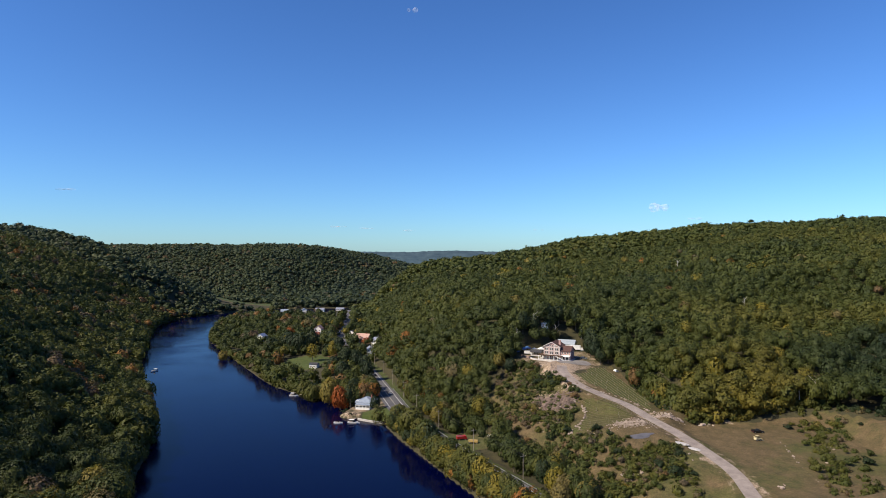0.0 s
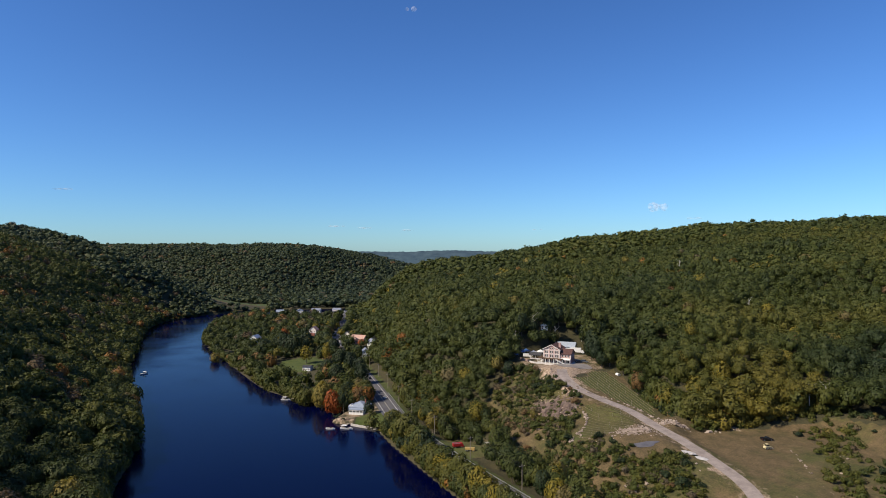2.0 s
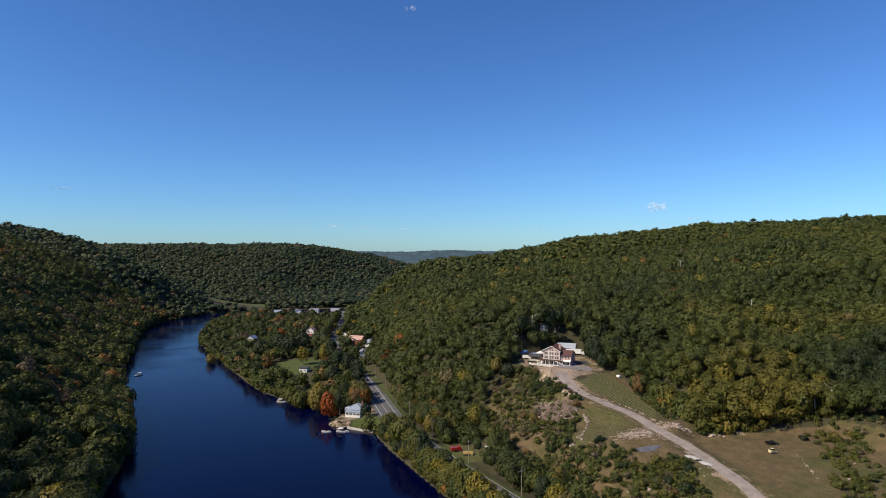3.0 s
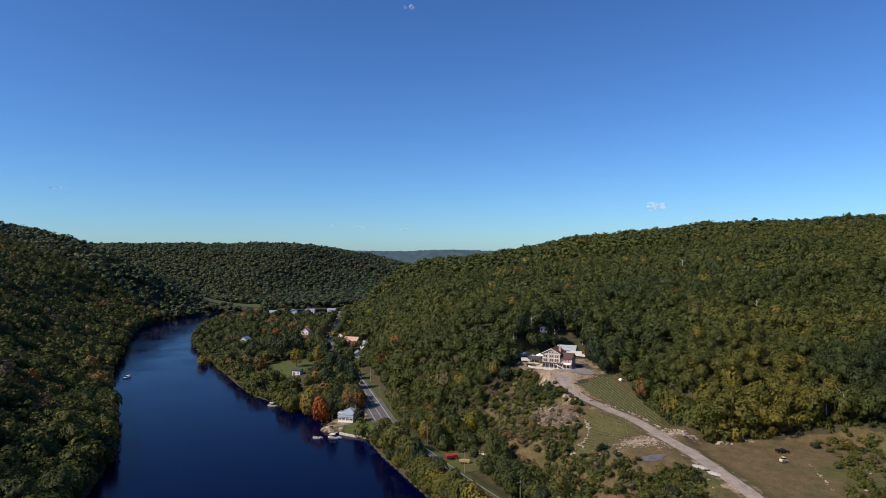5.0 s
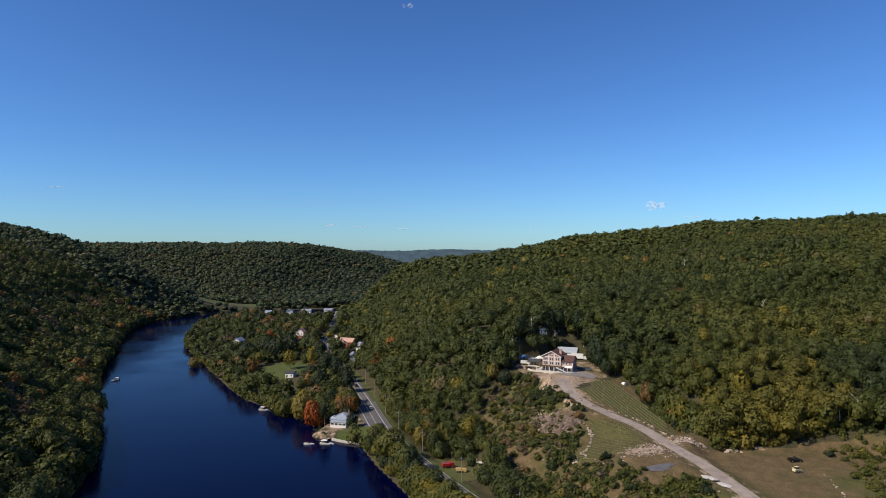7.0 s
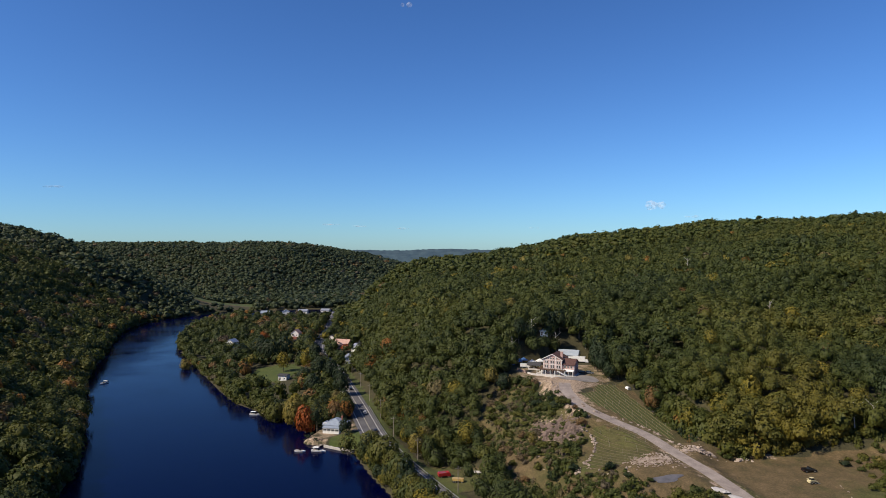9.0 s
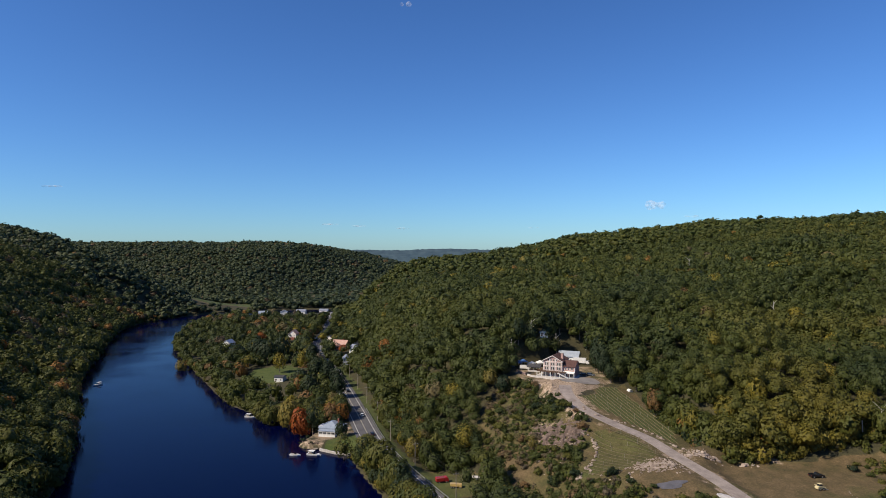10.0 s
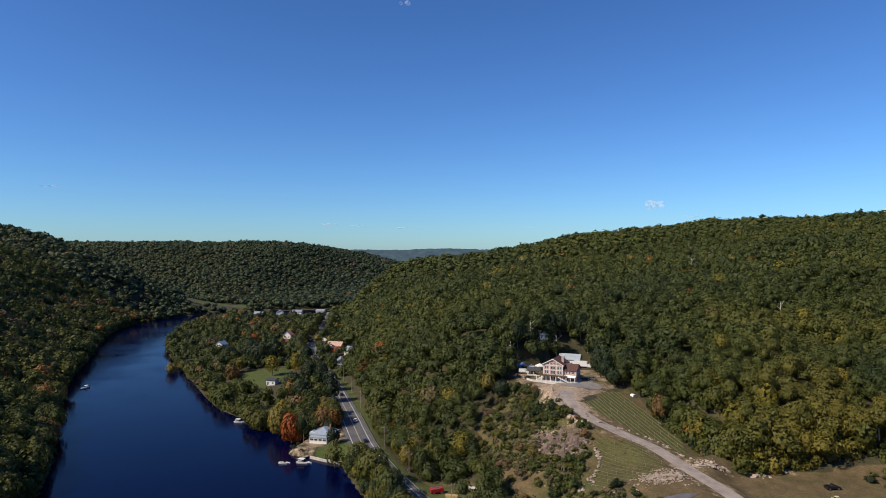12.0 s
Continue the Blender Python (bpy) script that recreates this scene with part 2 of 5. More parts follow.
def raw_ground(x, y):
    d, side, ex = along(RIVER, x, y)
    s = d - ex[..., 0]
    f, fs, _ = along(FOOT, x, y)
    f = f * fs
    # the river terrace
    terrace = 1.5 * smooth(s / 5) + 5.0 * smooth((s - 5) / 90)
    # the hill to the right of the road
    lift = np.interp(y, [500, 800, 1000, 1300], [1.0, 1.15, 1.45, 1.5])
    hill = np.interp(f, [0, 10, 35, 70, 100, 140, 250, 350, 450, 700, 1000], [0, 2, 22, 38, 44, 48, 57, 70, 83, 103, 120]) * lift
    hill = np.where(hill > 95, 95 + 52 * np.tanh((hill - 95) / 60), hill)
    right = terrace + hill
    # the steep left bank and the slopes beyond the bend
    left = np.interp(s, [0, 10, 30, 60, 100, 150, 200, 250, 400, 900], [0, 4, 13, 32, 60, 84, 104, 118, 136, 145])
    far = (112 - 70 * smooth((x + 450) / 420)) * smooth((y - 1270 - 0.9 * np.maximum(x + 420, 0)) / 600)
    far = far * smooth((3100 - y) / 700)
    w = smooth((y - 1050 + (x + 600) * 0.5) / 300)
    left = left * (1 - w) + np.maximum(far, 1.5 * smooth(s / 5)) * w
    right = np.where(y > 1050, np.maximum(right, far * smooth((y - 1050) / 200)), right)
    z = np.where(side > 0, right, left)
    bed = -2.5 * smooth(-s / 6)
    z = np.where(s < 0, bed, z)
    return z, s, side, f


GX, GY, GZ, GR = np.array(GRADED).T
G_OFF = GZ - raw_ground(GX, GY)[0]


def ground(x, y):
    x, y = np.asarray(x, float), np.asarray(y, float)
    z, s, side, f = raw_ground(x, y)
    num, den = np.zeros(x.shape), np.full(x.shape, 0.25)
    for gx, gy, off, r in zip(GX, GY, G_OFF, GR):
        g = np.exp(-((x - gx) ** 2 + (y - gy) ** 2) / (2 * r * r))
        num, den = num + g * off, den + g
    z = z + num / den * smooth(s / 10)
    z = np.where((side > 0) & (s > 0), np.maximum(z, 1.5 * smooth(s / 5) + 5.0 * smooth((s - 5) / 60)), z)
    # swells of the hills
    z = z + (np.sin(x / 61 + y / 83) * np.sin(y / 57 - x / 97) * 4) * smooth((z - 35) / 40) * smooth((np.hypot(x - 90, y - 340) - 120) / 150)
    for px, py, rx, ry, turn, pz, fade, ax, ay in PADS:
        c, q = math.cos(radians(turn)), math.sin(radians(turn))
        u, v = (x - px) * c + (y - py) * q, (y - py) * c - (x - px) * q
        k = 1 - smooth((np.hypot(np.maximum(np.abs(u) - rx * 0.7, 0), np.maximum(np.abs(v) - ry * 0.7, 0)) - 0.3 * min(rx, ry)) / fade)
        z = z * (1 - k) + (pz + ax * (x - px) + ay * (y - py)) * k
    for line, w, fall in ((ROAD, 7.5, 9.0), (DRIVE, 3.6, 6.0)):
        d, _, ex = along(line, x, y)
        k = 1 - smooth((d - w) / fall)
        k = k * smooth((s + 0.5) / 2.5)
        z = z * (1 - k) + ex[..., 0] * k
    return z


def ground_at(x, y):
    return float(ground(np.array([x]), np.array([y]))[0])


def steps(*spans):
    out = []
    for a, b, h in spans:
        out += list(np.arange(a, b, h))
    return np.array(out + [spans[-1][1]])


def inside(poly, x, y):
    p = np.array(poly, float)
    hit = np.zeros(np.shape(x), bool)
    for (x0, y0), (x1, y1) in zip(p, np.roll(p, -1, 0)):
        cut = (y0 > y) != (y1 > y)
        with np.errstate(divide="ignore", invalid="ignore"):
            hit ^= cut & (x < (x1 - x0) * (y - y0) / (y1 - y0) + x0)
    return hit


# open ground: vineyards, fields and lawns
VINE_UP = [(72, 354), (82, 366), (88, 380), (98, 384), (104, 362), (109, 335), (104, 316), (93, 328), (81, 343)]
VINE_LOW = [(59, 297.5), (64, 303), (69.5, 312.5), (71.5, 320), (71, 326.5), (79.5, 325), (86, 321), (91, 313.5), (92, 302.5), (85, 296), (75, 294), (65, 295.5)]
FIELD = [(104, 308), (118, 302), (165, 312), (183, 303), (205, 284), (225, 262), (260, 215), (200, 120), (85, 120), (98, 200), (104, 245), (101, 280)]
OPEN = [(46, 318), (50, 288), (58, 246), (70, 180), (60, 100), (300, 100), (300, 215), (225, 266), (200, 290), (188, 312), (141, 309), (115, 312), (107.5, 345), (107.5, 370), (103, 388), (96, 384), (84, 366),
        (70, 352), (60, 330)]
PLATEAU = [(48, 392), (56, 376), (68, 357), (78, 366), (92, 382), (99, 392), (101, 408), (98, 425), (56, 422), (48, 408)]
SCRUB = [(36, 300), (50, 288), (62, 246), (98, 243), (100, 285), (84, 294), (62, 294), (58, 298), (71, 326), (72, 333), (66, 352), (56, 376), (50, 392), (43, 397),
         (35, 389), (28, 368), (25, 350), (26, 335)]
LEDGE = [(49, 342), (58, 339), (64, 336), (68, 330), (67, 322), (62, 316), (56, 319), (51, 325)]
TERRACE = [(48, 374), (56, 372), (61, 404), (55, 412), (50, 404)]
YARD = [(1, 315), (18, 306), (29, 313), (27, 323), (13, 340), (3, 340)]
HOUSE_LAWN = [(-66, 388), (-50, 370), (-28, 360), (-22, 366), (-32, 392), (-40, 412), (-58, 412)]
TURF = [(-50, 388), (-46, 375), (-26, 366), (-24, 371), (-33, 388), (-42, 392)]
MEADOW = [(-140, 520), (-104, 520), (-98, 560), (-112, 580), (-138, 570)]
FAR_FIELD = [(-430, 1108), (-335, 1122), (-270, 1150), (-275, 1225), (-420, 1215), (-440, 1160)]
FAR_SHORE = [(-262, 925), (-150, 925), (-130, 1090), (-262, 1055)]
# open sight towards the river in front of the houses: x, y, length, half-width
GLADES = [(-106, 522, 40, 9), (-190, 664, 26, 5), (-140, 714, 45, 5), (-80, 632, 28, 7), (-64, 612, 24, 5), (-67, 582, 26, 5), (-112, 552, 30, 6), (-96, 556, 30, 5), (-178, 1098, 60, 14), (-200, 1008, 16, 9), (-350, 1128, 45, 45), (-234, 1100, 95, 6), (71.3, 442, 9, 2.0)]

# ---- ground sheet ----
gx = steps((-4500, -1500, 250), (-1500, -420, 40), (-420, -200, 8), (-200, 200, 2.5), (200, 320, 6), (320, 1500, 40), (1500, 4500, 250))
gy = steps((-900, -100, 50), (-100, 190, 10), (190, 450, 2.5), (450, 620, 5), (620, 1300, 20), (1300, 2600, 50), (2600, 4800, 200))
X, Y = np.meshgrid(gx, gy)
Z = ground(X, Y)
nx, ny = len(gx), len(gy)
idx = np.arange(nx * ny).reshape(ny, nx)
quads = np.stack([idx[:-1, :-1], idx[:-1, 1:], idx[1:, 1:], idx[1:, :-1]], -1).reshape(-1, 4)
sheet = mesh_object("ground", np.stack([X, Y, Z], -1).reshape(-1, 3), quads, GROUND, None, True)
tagged(sheet, "rolling river valley floor of soil, dry grass and leaf litter", "ground", kind="structure")


def attribute(me, name, values):
    me.attributes.new(name, "FLOAT", "POINT").data.foreach_set("value", np.asarray(values, np.float32).ravel())


grass = np.zeros(X.shape)
for poly in (VINE_UP, VINE_LOW, FIELD, SCRUB, YARD, FAR_FIELD, PLATEAU, OPEN, MEADOW):
    grass = np.maximum(grass, inside(poly, X, Y) * 0.9)
road_d = along(ROAD, X, Y)[0]
lawn = np.where((road_d < 12) & (along(ROAD, X, Y)[1] > 0), 0.55, 0.0)
for poly, much in ((TURF, 1.0), (VINE_UP, 0.6), (VINE_LOW, 0.5), (MEADOW, 0.75), (FAR_FIELD, 0.6), (YARD, 0.5), (FIELD, 0.36)):
    lawn = np.maximum(lawn, inside(poly, X, Y) * much)
drive_d = along(DRIVE, X, Y)[0]
soil = np.where(drive_d < 7, 0.42, 0.0) + inside(PLATEAU, X, Y) * 0.5 + inside(SCRUB, X, Y) * np.where(Y > 318, 0.3, 0.14) + np.exp(-((X - 66) ** 2 + (Y - 362) ** 2) / 250) * 0.3
soil = soil + 0.16 * smooth((np.sin(X / 5.3 + 2 * np.sin(Y / 9.1)) * np.sin(Y / 6.7 + X / 15) - 0.35) / 0.4) * inside(OPEN, X, Y)
soil = np.maximum(soil, 0.5 * inside(HOUSE_LAWN, X, Y) * ~inside(TURF, X, Y) + 0.12 * inside(YARD, X, Y))
soil = np.maximum(soil, 0.6 * np.exp(-((X - 53) ** 2 + (Y - 335) ** 2) / 200))
soil = np.maximum(soil, 0.6 * np.exp(-((X - 76) ** 2 / 22 + (Y - 352) ** 2 / 6)))
soil = np.maximum(soil, 0.55 * np.exp(-((X - 139) ** 2 + (Y - 309) ** 2) / 18))
soil = np.maximum(soil, 0.5 * np.exp(-((X - 71) ** 2 / 20 + (Y - 434) ** 2 / 60)))
attribute(sheet.data, "grass", grass)
attribute(sheet.data, "lawn", lawn)
attribute(sheet.data, "soil", soil)

river = mesh_object("river", [(-1500, -500, 0), (1200, -500, 0), (1200, 1700, 0), (-1500, 1700, 0)], [(0, 1, 2, 3)], WATER)
tagged(river, "calm dark blue river with faint ripples", "river", kind="structure")


def ribbon(name, line, half, lift, mat, parent=None, offset=0.0, thick=0.0):
    p = np.array(line)
    t = np.gradient(p[:, :2], axis=0)
    t /= np.linalg.norm(t, axis=1)[:, None]
    nrm = np.stack([t[:, 1], -t[:, 0]], 1)
    rows = [np.column_stack([p[:, :2] + nrm * (offset + k * half), p[:, 2] + lift]) for k in (-1, 0, 1)]
    if thick:
        rows = [rows[0] - (0, 0, thick)] + rows + [rows[2] - (0, 0, thick)]
    v = np.stack(rows, 1)
    n, m = v.shape[:2]
    ids = np.arange(n * m).reshape(n, m)
    f = np.stack([ids[:-1, :-1], ids[:-1, 1:], ids[1:, 1:], ids[1:, :-1]], -1).reshape(-1, 4)
    return mesh_object(name, v.reshape(-1, 3), f, mat, parent)


road = ribbon("road", ROAD, 6.3, 0.16, ASPHALT, thick=0.6)
tagged(road, "two-lane grey asphalt highway with painted lines", "road", kind="structure")
for off in (-4.3, 4.3):
    ribbon("edge_line", ROAD, 0.11, 0.175, PAINT, road, off)
ribbon("centre_line", ROAD, 0.13, 0.175, surface("faded yellow paint", (0.42, 0.37, 0.25), (0.52, 0.48, 0.38), 0.8, 0.7), road)
drive = ribbon("driveway", DRIVE, 2.9, 0.12, GRAVEL, thick=0.5)
tagged(drive, "pale gravel driveway winding up the hill", "driveway", kind="structure")

# ---- woods ----
rng = np.random.default_rng(7)
g = (1 + 5 ** 0.5) / 2
ICO_V = np.array([(-1, g, 0), (1, g, 0), (-1, -g, 0), (1, -g, 0), (0, -1, g), (0, 1, g), (0, -1, -g), (0, 1, -g),
                  (g, 0, -1), (g, 0, 1), (-g, 0, -1), (-g, 0, 1)]) / math.hypot(1, g)
ICO_F = np.array([int(c, 12) for c in "0b5051017" "07a0ab" "159 5b4 ba2 a76 718".replace(" ", "")] +
                 [int(c, 12) for c in "394 342 326 368 389".replace(" ", "")] +
                 [int(c, 12) for c in "495 24b 62a 867 981".replace(" ", "")]).reshape(-1, 3)


def crown(rng, lobes, sprays, size, tall=1.0, core=0.62, low=-0.4, swing=0.34, ruffle=0.3):
    """A crown about 2 across: a dome of leaf sprays that swells into lobes, round a dark core. Triangles."""
    u = (np.arange(lobes) + 0.5) / lobes
    cz = -0.35 + 1.3 * u
    ca = np.arange(lobes) * 2.4 + rng.uniform(-0.5, 0.5, lobes)
    cw = np.sqrt(np.maximum(0.02, 1 - np.clip(cz, -1, 1) ** 2))
    c = np.stack([np.cos(ca) * cw, np.sin(ca) * cw, cz], 1)
    c /= np.linalg.norm(c, axis=1)[:, None]
    swell = rng.uniform(0.8, 1.15, lobes)
    d = rng.normal(size=(sprays * 3, 3))
    d /= np.linalg.norm(d, axis=1)[:, None]
    d = d[d[:, 2] > low][:sprays]
    n_s = len(d)
    near = d @ c.T
    k = np.argmax(near, 1)
    bulge = np.exp(-((1 - near[np.arange(n_s), k]) / 0.16))
    r = (1 - swing + swing * bulge * swell[k]) * rng.uniform(0.86, 1.06, n_s)
    p = d * r[:, None] * (1, 1, tall)
    nrm = p - c[k] * 0.5 * (1, 1, tall)
    nrm /= np.linalg.norm(nrm, axis=1)[:, None]
    nrm = nrm * 0.8 + d * 0.5 + rng.normal(size=(n_s, 3)) * ruffle + (0, 0, 0.12)
    nrm /= np.linalg.norm(nrm, axis=1)[:, None]
    a = np.cross(nrm, rng.normal(size=(n_s, 3)))
    a /= np.linalg.norm(a, axis=1)[:, None]
    b = np.cross(nrm, a)
    sz = (size * rng.uniform(0.55, 1.45, n_s))[:, None]
    q = np.stack([p - a * sz - b * sz * 0.5, p + a * sz * 0.9 - b * sz * 0.6, p + b * sz], 1)
    body = ICO_V * (core * rng.uniform(0.8, 1.1, (12, 1))) * (1, 1, 0.9 * tall)
    return np.vstack([body, q.reshape(-1, 3)]), np.vstack([ICO_F, np.arange(n_s * 3).reshape(-1, 3) + 12])


def scatter(x0, x1, y0, y1, gap, wobble=0.45):
    xs, ys = np.meshgrid(np.arange(x0, x1, gap), np.arange(y0, y1, gap))
    xs = xs + (np.arange(xs.shape[0]) % 2)[:, None] * gap / 2
    return xs.ravel() + rng.uniform(-wobble, wobble, xs.size) * gap, ys.ravel() + rng.uniform(-wobble, wobble, xs.size) * gap


def wooded(x, y):
    """Where trees may stand."""
    z, s, side, f = raw_ground(x, y)
    ok = s > np.where(side > 0, 2.0, 0.0)
    ok &= along(ROAD, x, y)[0] > np.where(y < 540, 11.5, 5.2)
    for hx, hy, far, half in GLADES:
        dist = math.hypot(hx, hy)
        u = (hx - x) * hx / dist + (hy - y) * hy / dist
        v = np.abs((x - hx) * hy / dist - (y - hy) * hx / dist)
        ok &= ~((u > -9) & (u < far) & (v < half))
    ok &= np.hypot((x - 76) / 25, (y - 402) / 25) > 1
    ok &= along(DRIVE, x, y)[0] > 7
    ok &= (np.hypot(x - 84, y - 371) > 10) & (np.hypot(x - 87, y - 382) > 13) & (np.hypot(x - 70, y - 364) > 19)
    ok &= (np.hypot(x - 57, y - 420) > 9) & (np.hypot((x - 88) / 13, (y - 436) / 12) > 1)
    ok &= ~((np.abs(x - 89) < 9) & (y > 395) & (y < 428))
    for poly in (VINE_UP, VINE_LOW, FIELD, OPEN, PLATEAU, SCRUB, TERRACE, YARD, HOUSE_LAWN, MEADOW, FAR_FIELD, FAR_SHORE):
        ok &= ~inside(poly, x, y)
    return ok


def tints(x, y, turn=0.955, turned_to=None):
    """Hue per tree: greens in broad drifts, olive and gold low on the sunny hill, russet in clumps."""
    d = np.sin(x / 47 + 1.3 * np.sin(y / 71)) * np.sin(y / 39 + np.sin(x / 55))
    broad = np.sin(x / 130 + 1.1 * np.sin(y / 170)) * np.sin(y / 110 + np.sin(x / 150 + 2))
    t = 0.35 + 0.05 * broad + 0.05 * d + rng.normal(0, 0.048, x.shape)
    warm = smooth((x - 95) / 50) * smooth((500 - y) / 130) + smooth((x - 300) / 160) * smooth((900 - y) / 200)
    t = t + 0.21 * np.minimum(warm, 1) * (0.7 + 0.5 * d)
    clump = smooth((np.sin(x / 33 + 1.7 * np.sin(y / 47)) * np.sin(y / 29 + 1.3 * np.sin(x / 41)) - 0.1) / 0.5)
    turned = rng.uniform(size=x.shape)
    chance = (1 - turn) * (0.35 + 1.9 * clump)
    russet = np.where((x < -150) | (rng.uniform(size=x.shape) < 0.3), rng.uniform(0.82, 0.93, x.shape), rng.uniform(0.62, 0.8, x.shape))
    if turned_to:
        russet = rng.uniform(*turned_to, x.shape)
    t = np.where(turned < chance, russet, np.minimum(t, 0.66))
    # evergreens towards the hollow beside the field, its shade also put into their hue
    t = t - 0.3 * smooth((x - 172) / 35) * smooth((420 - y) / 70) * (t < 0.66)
    return np.clip(t, 0.02, 1)


def woods(name, label, x, y, radius, templates, low=11.0, high=17.0, hue=0.0, category="trees", turn=0.955, leaves=None, turned_to=None, squat=1.0):
    """Many trees as one mesh."""
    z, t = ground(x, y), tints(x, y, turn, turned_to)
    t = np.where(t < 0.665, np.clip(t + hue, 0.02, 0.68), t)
    Vs, Fs, Ts, n = [], [], [], 0
    pick = rng.integers(len(templates), size=len(x))
    for k, (tv, tf) in enumerate(templates):
        sel = np.where(pick == k)[0]
        a = rng.uniform(0, 2 * math.pi, len(sel))
        r = radius * rng.uniform(0.62, 1.3, len(sel))
        h = r * rng.uniform(0.9, 1.35, len(sel)) * squat
        ca, sa = np.cos(a), np.sin(a)
        v = np.empty((len(sel), len(tv), 3))
        v[..., 0] = x[sel, None] + r[:, None] * (tv[:, 0] * ca[:, None] - tv[:, 1] * sa[:, None])
        v[..., 1] = y[sel, None] + r[:, None] * (tv[:, 0] * sa[:, None] + tv[:, 1] * ca[:, None])
        tall = low + (high - low) * np.clip(rng.normal(0.5, 0.28, len(sel)) + (r / radius - 0.95) * 0.5, 0, 1.2)
        clump = np.sin(x[sel] / 9.5 + 2 * np.sin(y[sel] / 17)) * np.sin(y[sel] / 11.3 + 1.5 * np.sin(x[sel] / 21))
        tall = tall * (1 + 0.2 * clump) * (1 - 0.42 * np.exp(-((x[sel] - 28) ** 2 + (y[sel] - 345) ** 2) / 1100) - 0.4 * np.exp(-((x[sel] - 42) ** 2 + (y[sel] - 280) ** 2) / 700))
        v[..., 2] = (z[sel] + tall)[:, None] - h[:, None] * (1 - tv[:, 2])
        Vs.append(v.reshape(-1, 3))
        Fs.append((tf[None] + (np.arange(len(sel)) * len(tv))[:, None, None]).reshape(-1, 3) + n)
        Ts.append(np.repeat(t[sel], len(tv)))
        n += len(sel) * len(tv)
    V, F, T = np.vstack(Vs).astype(np.float32), np.vstack(Fs).astype(np.int32), np.concatenate(Ts)
    me = bpy.data.meshes.new(name)
    me.vertices.add(len(V))
    me.vertices.foreach_set("co", V.ravel())
    me.loops.add(F.size)
    me.loops.foreach_set("vertex_index", F.ravel())
    me.polygons.add(len(F))
    me.polygons.foreach_set("loop_start", np.arange(0, F.size, 3, dtype=np.int32))
    me.update(calc_edges=True)
    me.materials.append(leaves or WOODS)
    attribute(me, "tint", T)
    ob = new(name, me)
    return tagged(ob, label, category, kind="stuff")


NEAR = [crown(rng, 9, 210, 0.112, swing=0.3, ruffle=0.22) for _ in range(10)]
MID = [crown(rng, 7, 78, 0.172, swing=0.3, ruffle=0.22) for _ in range(10)]
FINE = [crown(rng, 9, 330, 0.084, swing=0.3, ruffle=0.2) for _ in range(8)]
FAR = [crown(rng, 4, 14, 0.3, core=0.66) for _ in range(12)]
CLOSE = [crown(rng, 12, 680, 0.064, swing=0.32, ruffle=0.2) for _ in range(6)]


def plant(name, label, x0, x1, y0, y1, gap, radius, templates, keep=lambda x, y: x == x, reach=0.75, **more):
    x, y = scatter(x0, x1, y0, y1, gap)
    ok = wooded(x, y) & keep(x, y) & (np.abs(x) < 40 + reach * np.maximum(y, 60))
    return woods(name, label, x[ok], y[ok], radius, templates, **more)


def shore(x, y):
    d, side, ex = along(RIVER, x, y)
    return d - ex[..., 0], side


right_side = lambda x, y: along(RIVER, x, y)[1] > 0
left_side = lambda x, y: along(RIVER, x, y)[1] <= 0
uphill = lambda x, y: right_side(x, y) & (along(FOOT, x, y)[1] > 0)
plant("hillside_woods", "dense early-autumn broadleaf woods on the hillside", -130, 420, 400, 540, 6.5, 5.2, NEAR, uphill, turn=0.975, low=12, high=18)
plant("lower_hillside_woods", "dense olive and green broadleaf woods low on the hillside", -60, 320, 250, 400, 5.9, 4.5, FINE, uphill, reach=0.74, turn=0.97, low=11, high=17)
plant("riverbank_woods", "dense green and russet woods on the steep river bank", -420, -60, 290, 500, 6.8, 5.3, NEAR, left_side, turn=0.9)
plant("near_bank_woods", "olive and dark green woods on the steep river bank", -230, -60, 150, 290, 7.6, 5.8, CLOSE, left_side, reach=0.73, turn=0.94, hue=-0.06)
plant("upper_hillside_woods", "green woods on the upper hillside", -150, 680, 540, 860, 6.9, 5.5, MID, uphill, turn=0.975)
plant("upper_bank_woods", "dark green woods on the far part of the river bank", -700, -120, 500, 950, 7.4, 5.8, MID, left_side, turn=0.83, hue=-0.02)
plant("peninsula_woods", "mixed trees on the low river peninsula", -330, -60, 440, 1060, 8.2, 5.0, MID,
      lambda x, y: right_side(x, y) & (along(FOOT, x, y)[1] < 0) & (rng.uniform(size=x.shape) < 0.85), low=6, high=13, turn=0.88, hue=-0.05)
plant("hilltop_woods", "distant wooded hilltop", -140, 1150, 860, 1600, 8.6, 6.6, FAR, right_side, turn=0.985, squat=0.75)
plant("far_bank_woods", "distant wooded slopes beyond the river bend", -1500, -260, 950, 2200, 10.6, 8.2, FAR, left_side, hue=-0.06, low=9, high=15, turn=0.97, leaves=HAZED_WOODS, squat=0.75)
plant("far_valley_woods", "far woods closing the valley", -420, 700, 1130, 2300, 13.0, 10.0, FAR, lambda x, y: (ground(x, y) > 0.5) & (x > -260), hue=-0.1, leaves=HAZED_WOODS, squat=0.7)
# bushes hanging over the waterline
for name, side_sign in (("shore_bushes", -1), ("shore_bushes", 1)):
    x, y = scatter(-420, 60, 150, 1000, 3.6)
    s, sd = shore(x, y)
    ok = (s > 0) & (s < 4.5) & (sd == side_sign) & ~inside(HOUSE_LAWN, x, y) & (np.abs(x) < 40 + 0.8 * y)
    woods(name, "leafy bushes overhanging the waterline", x[ok], y[ok], 2.9, MID, low=3.5, high=8.0, hue=0.05, category="bushes")

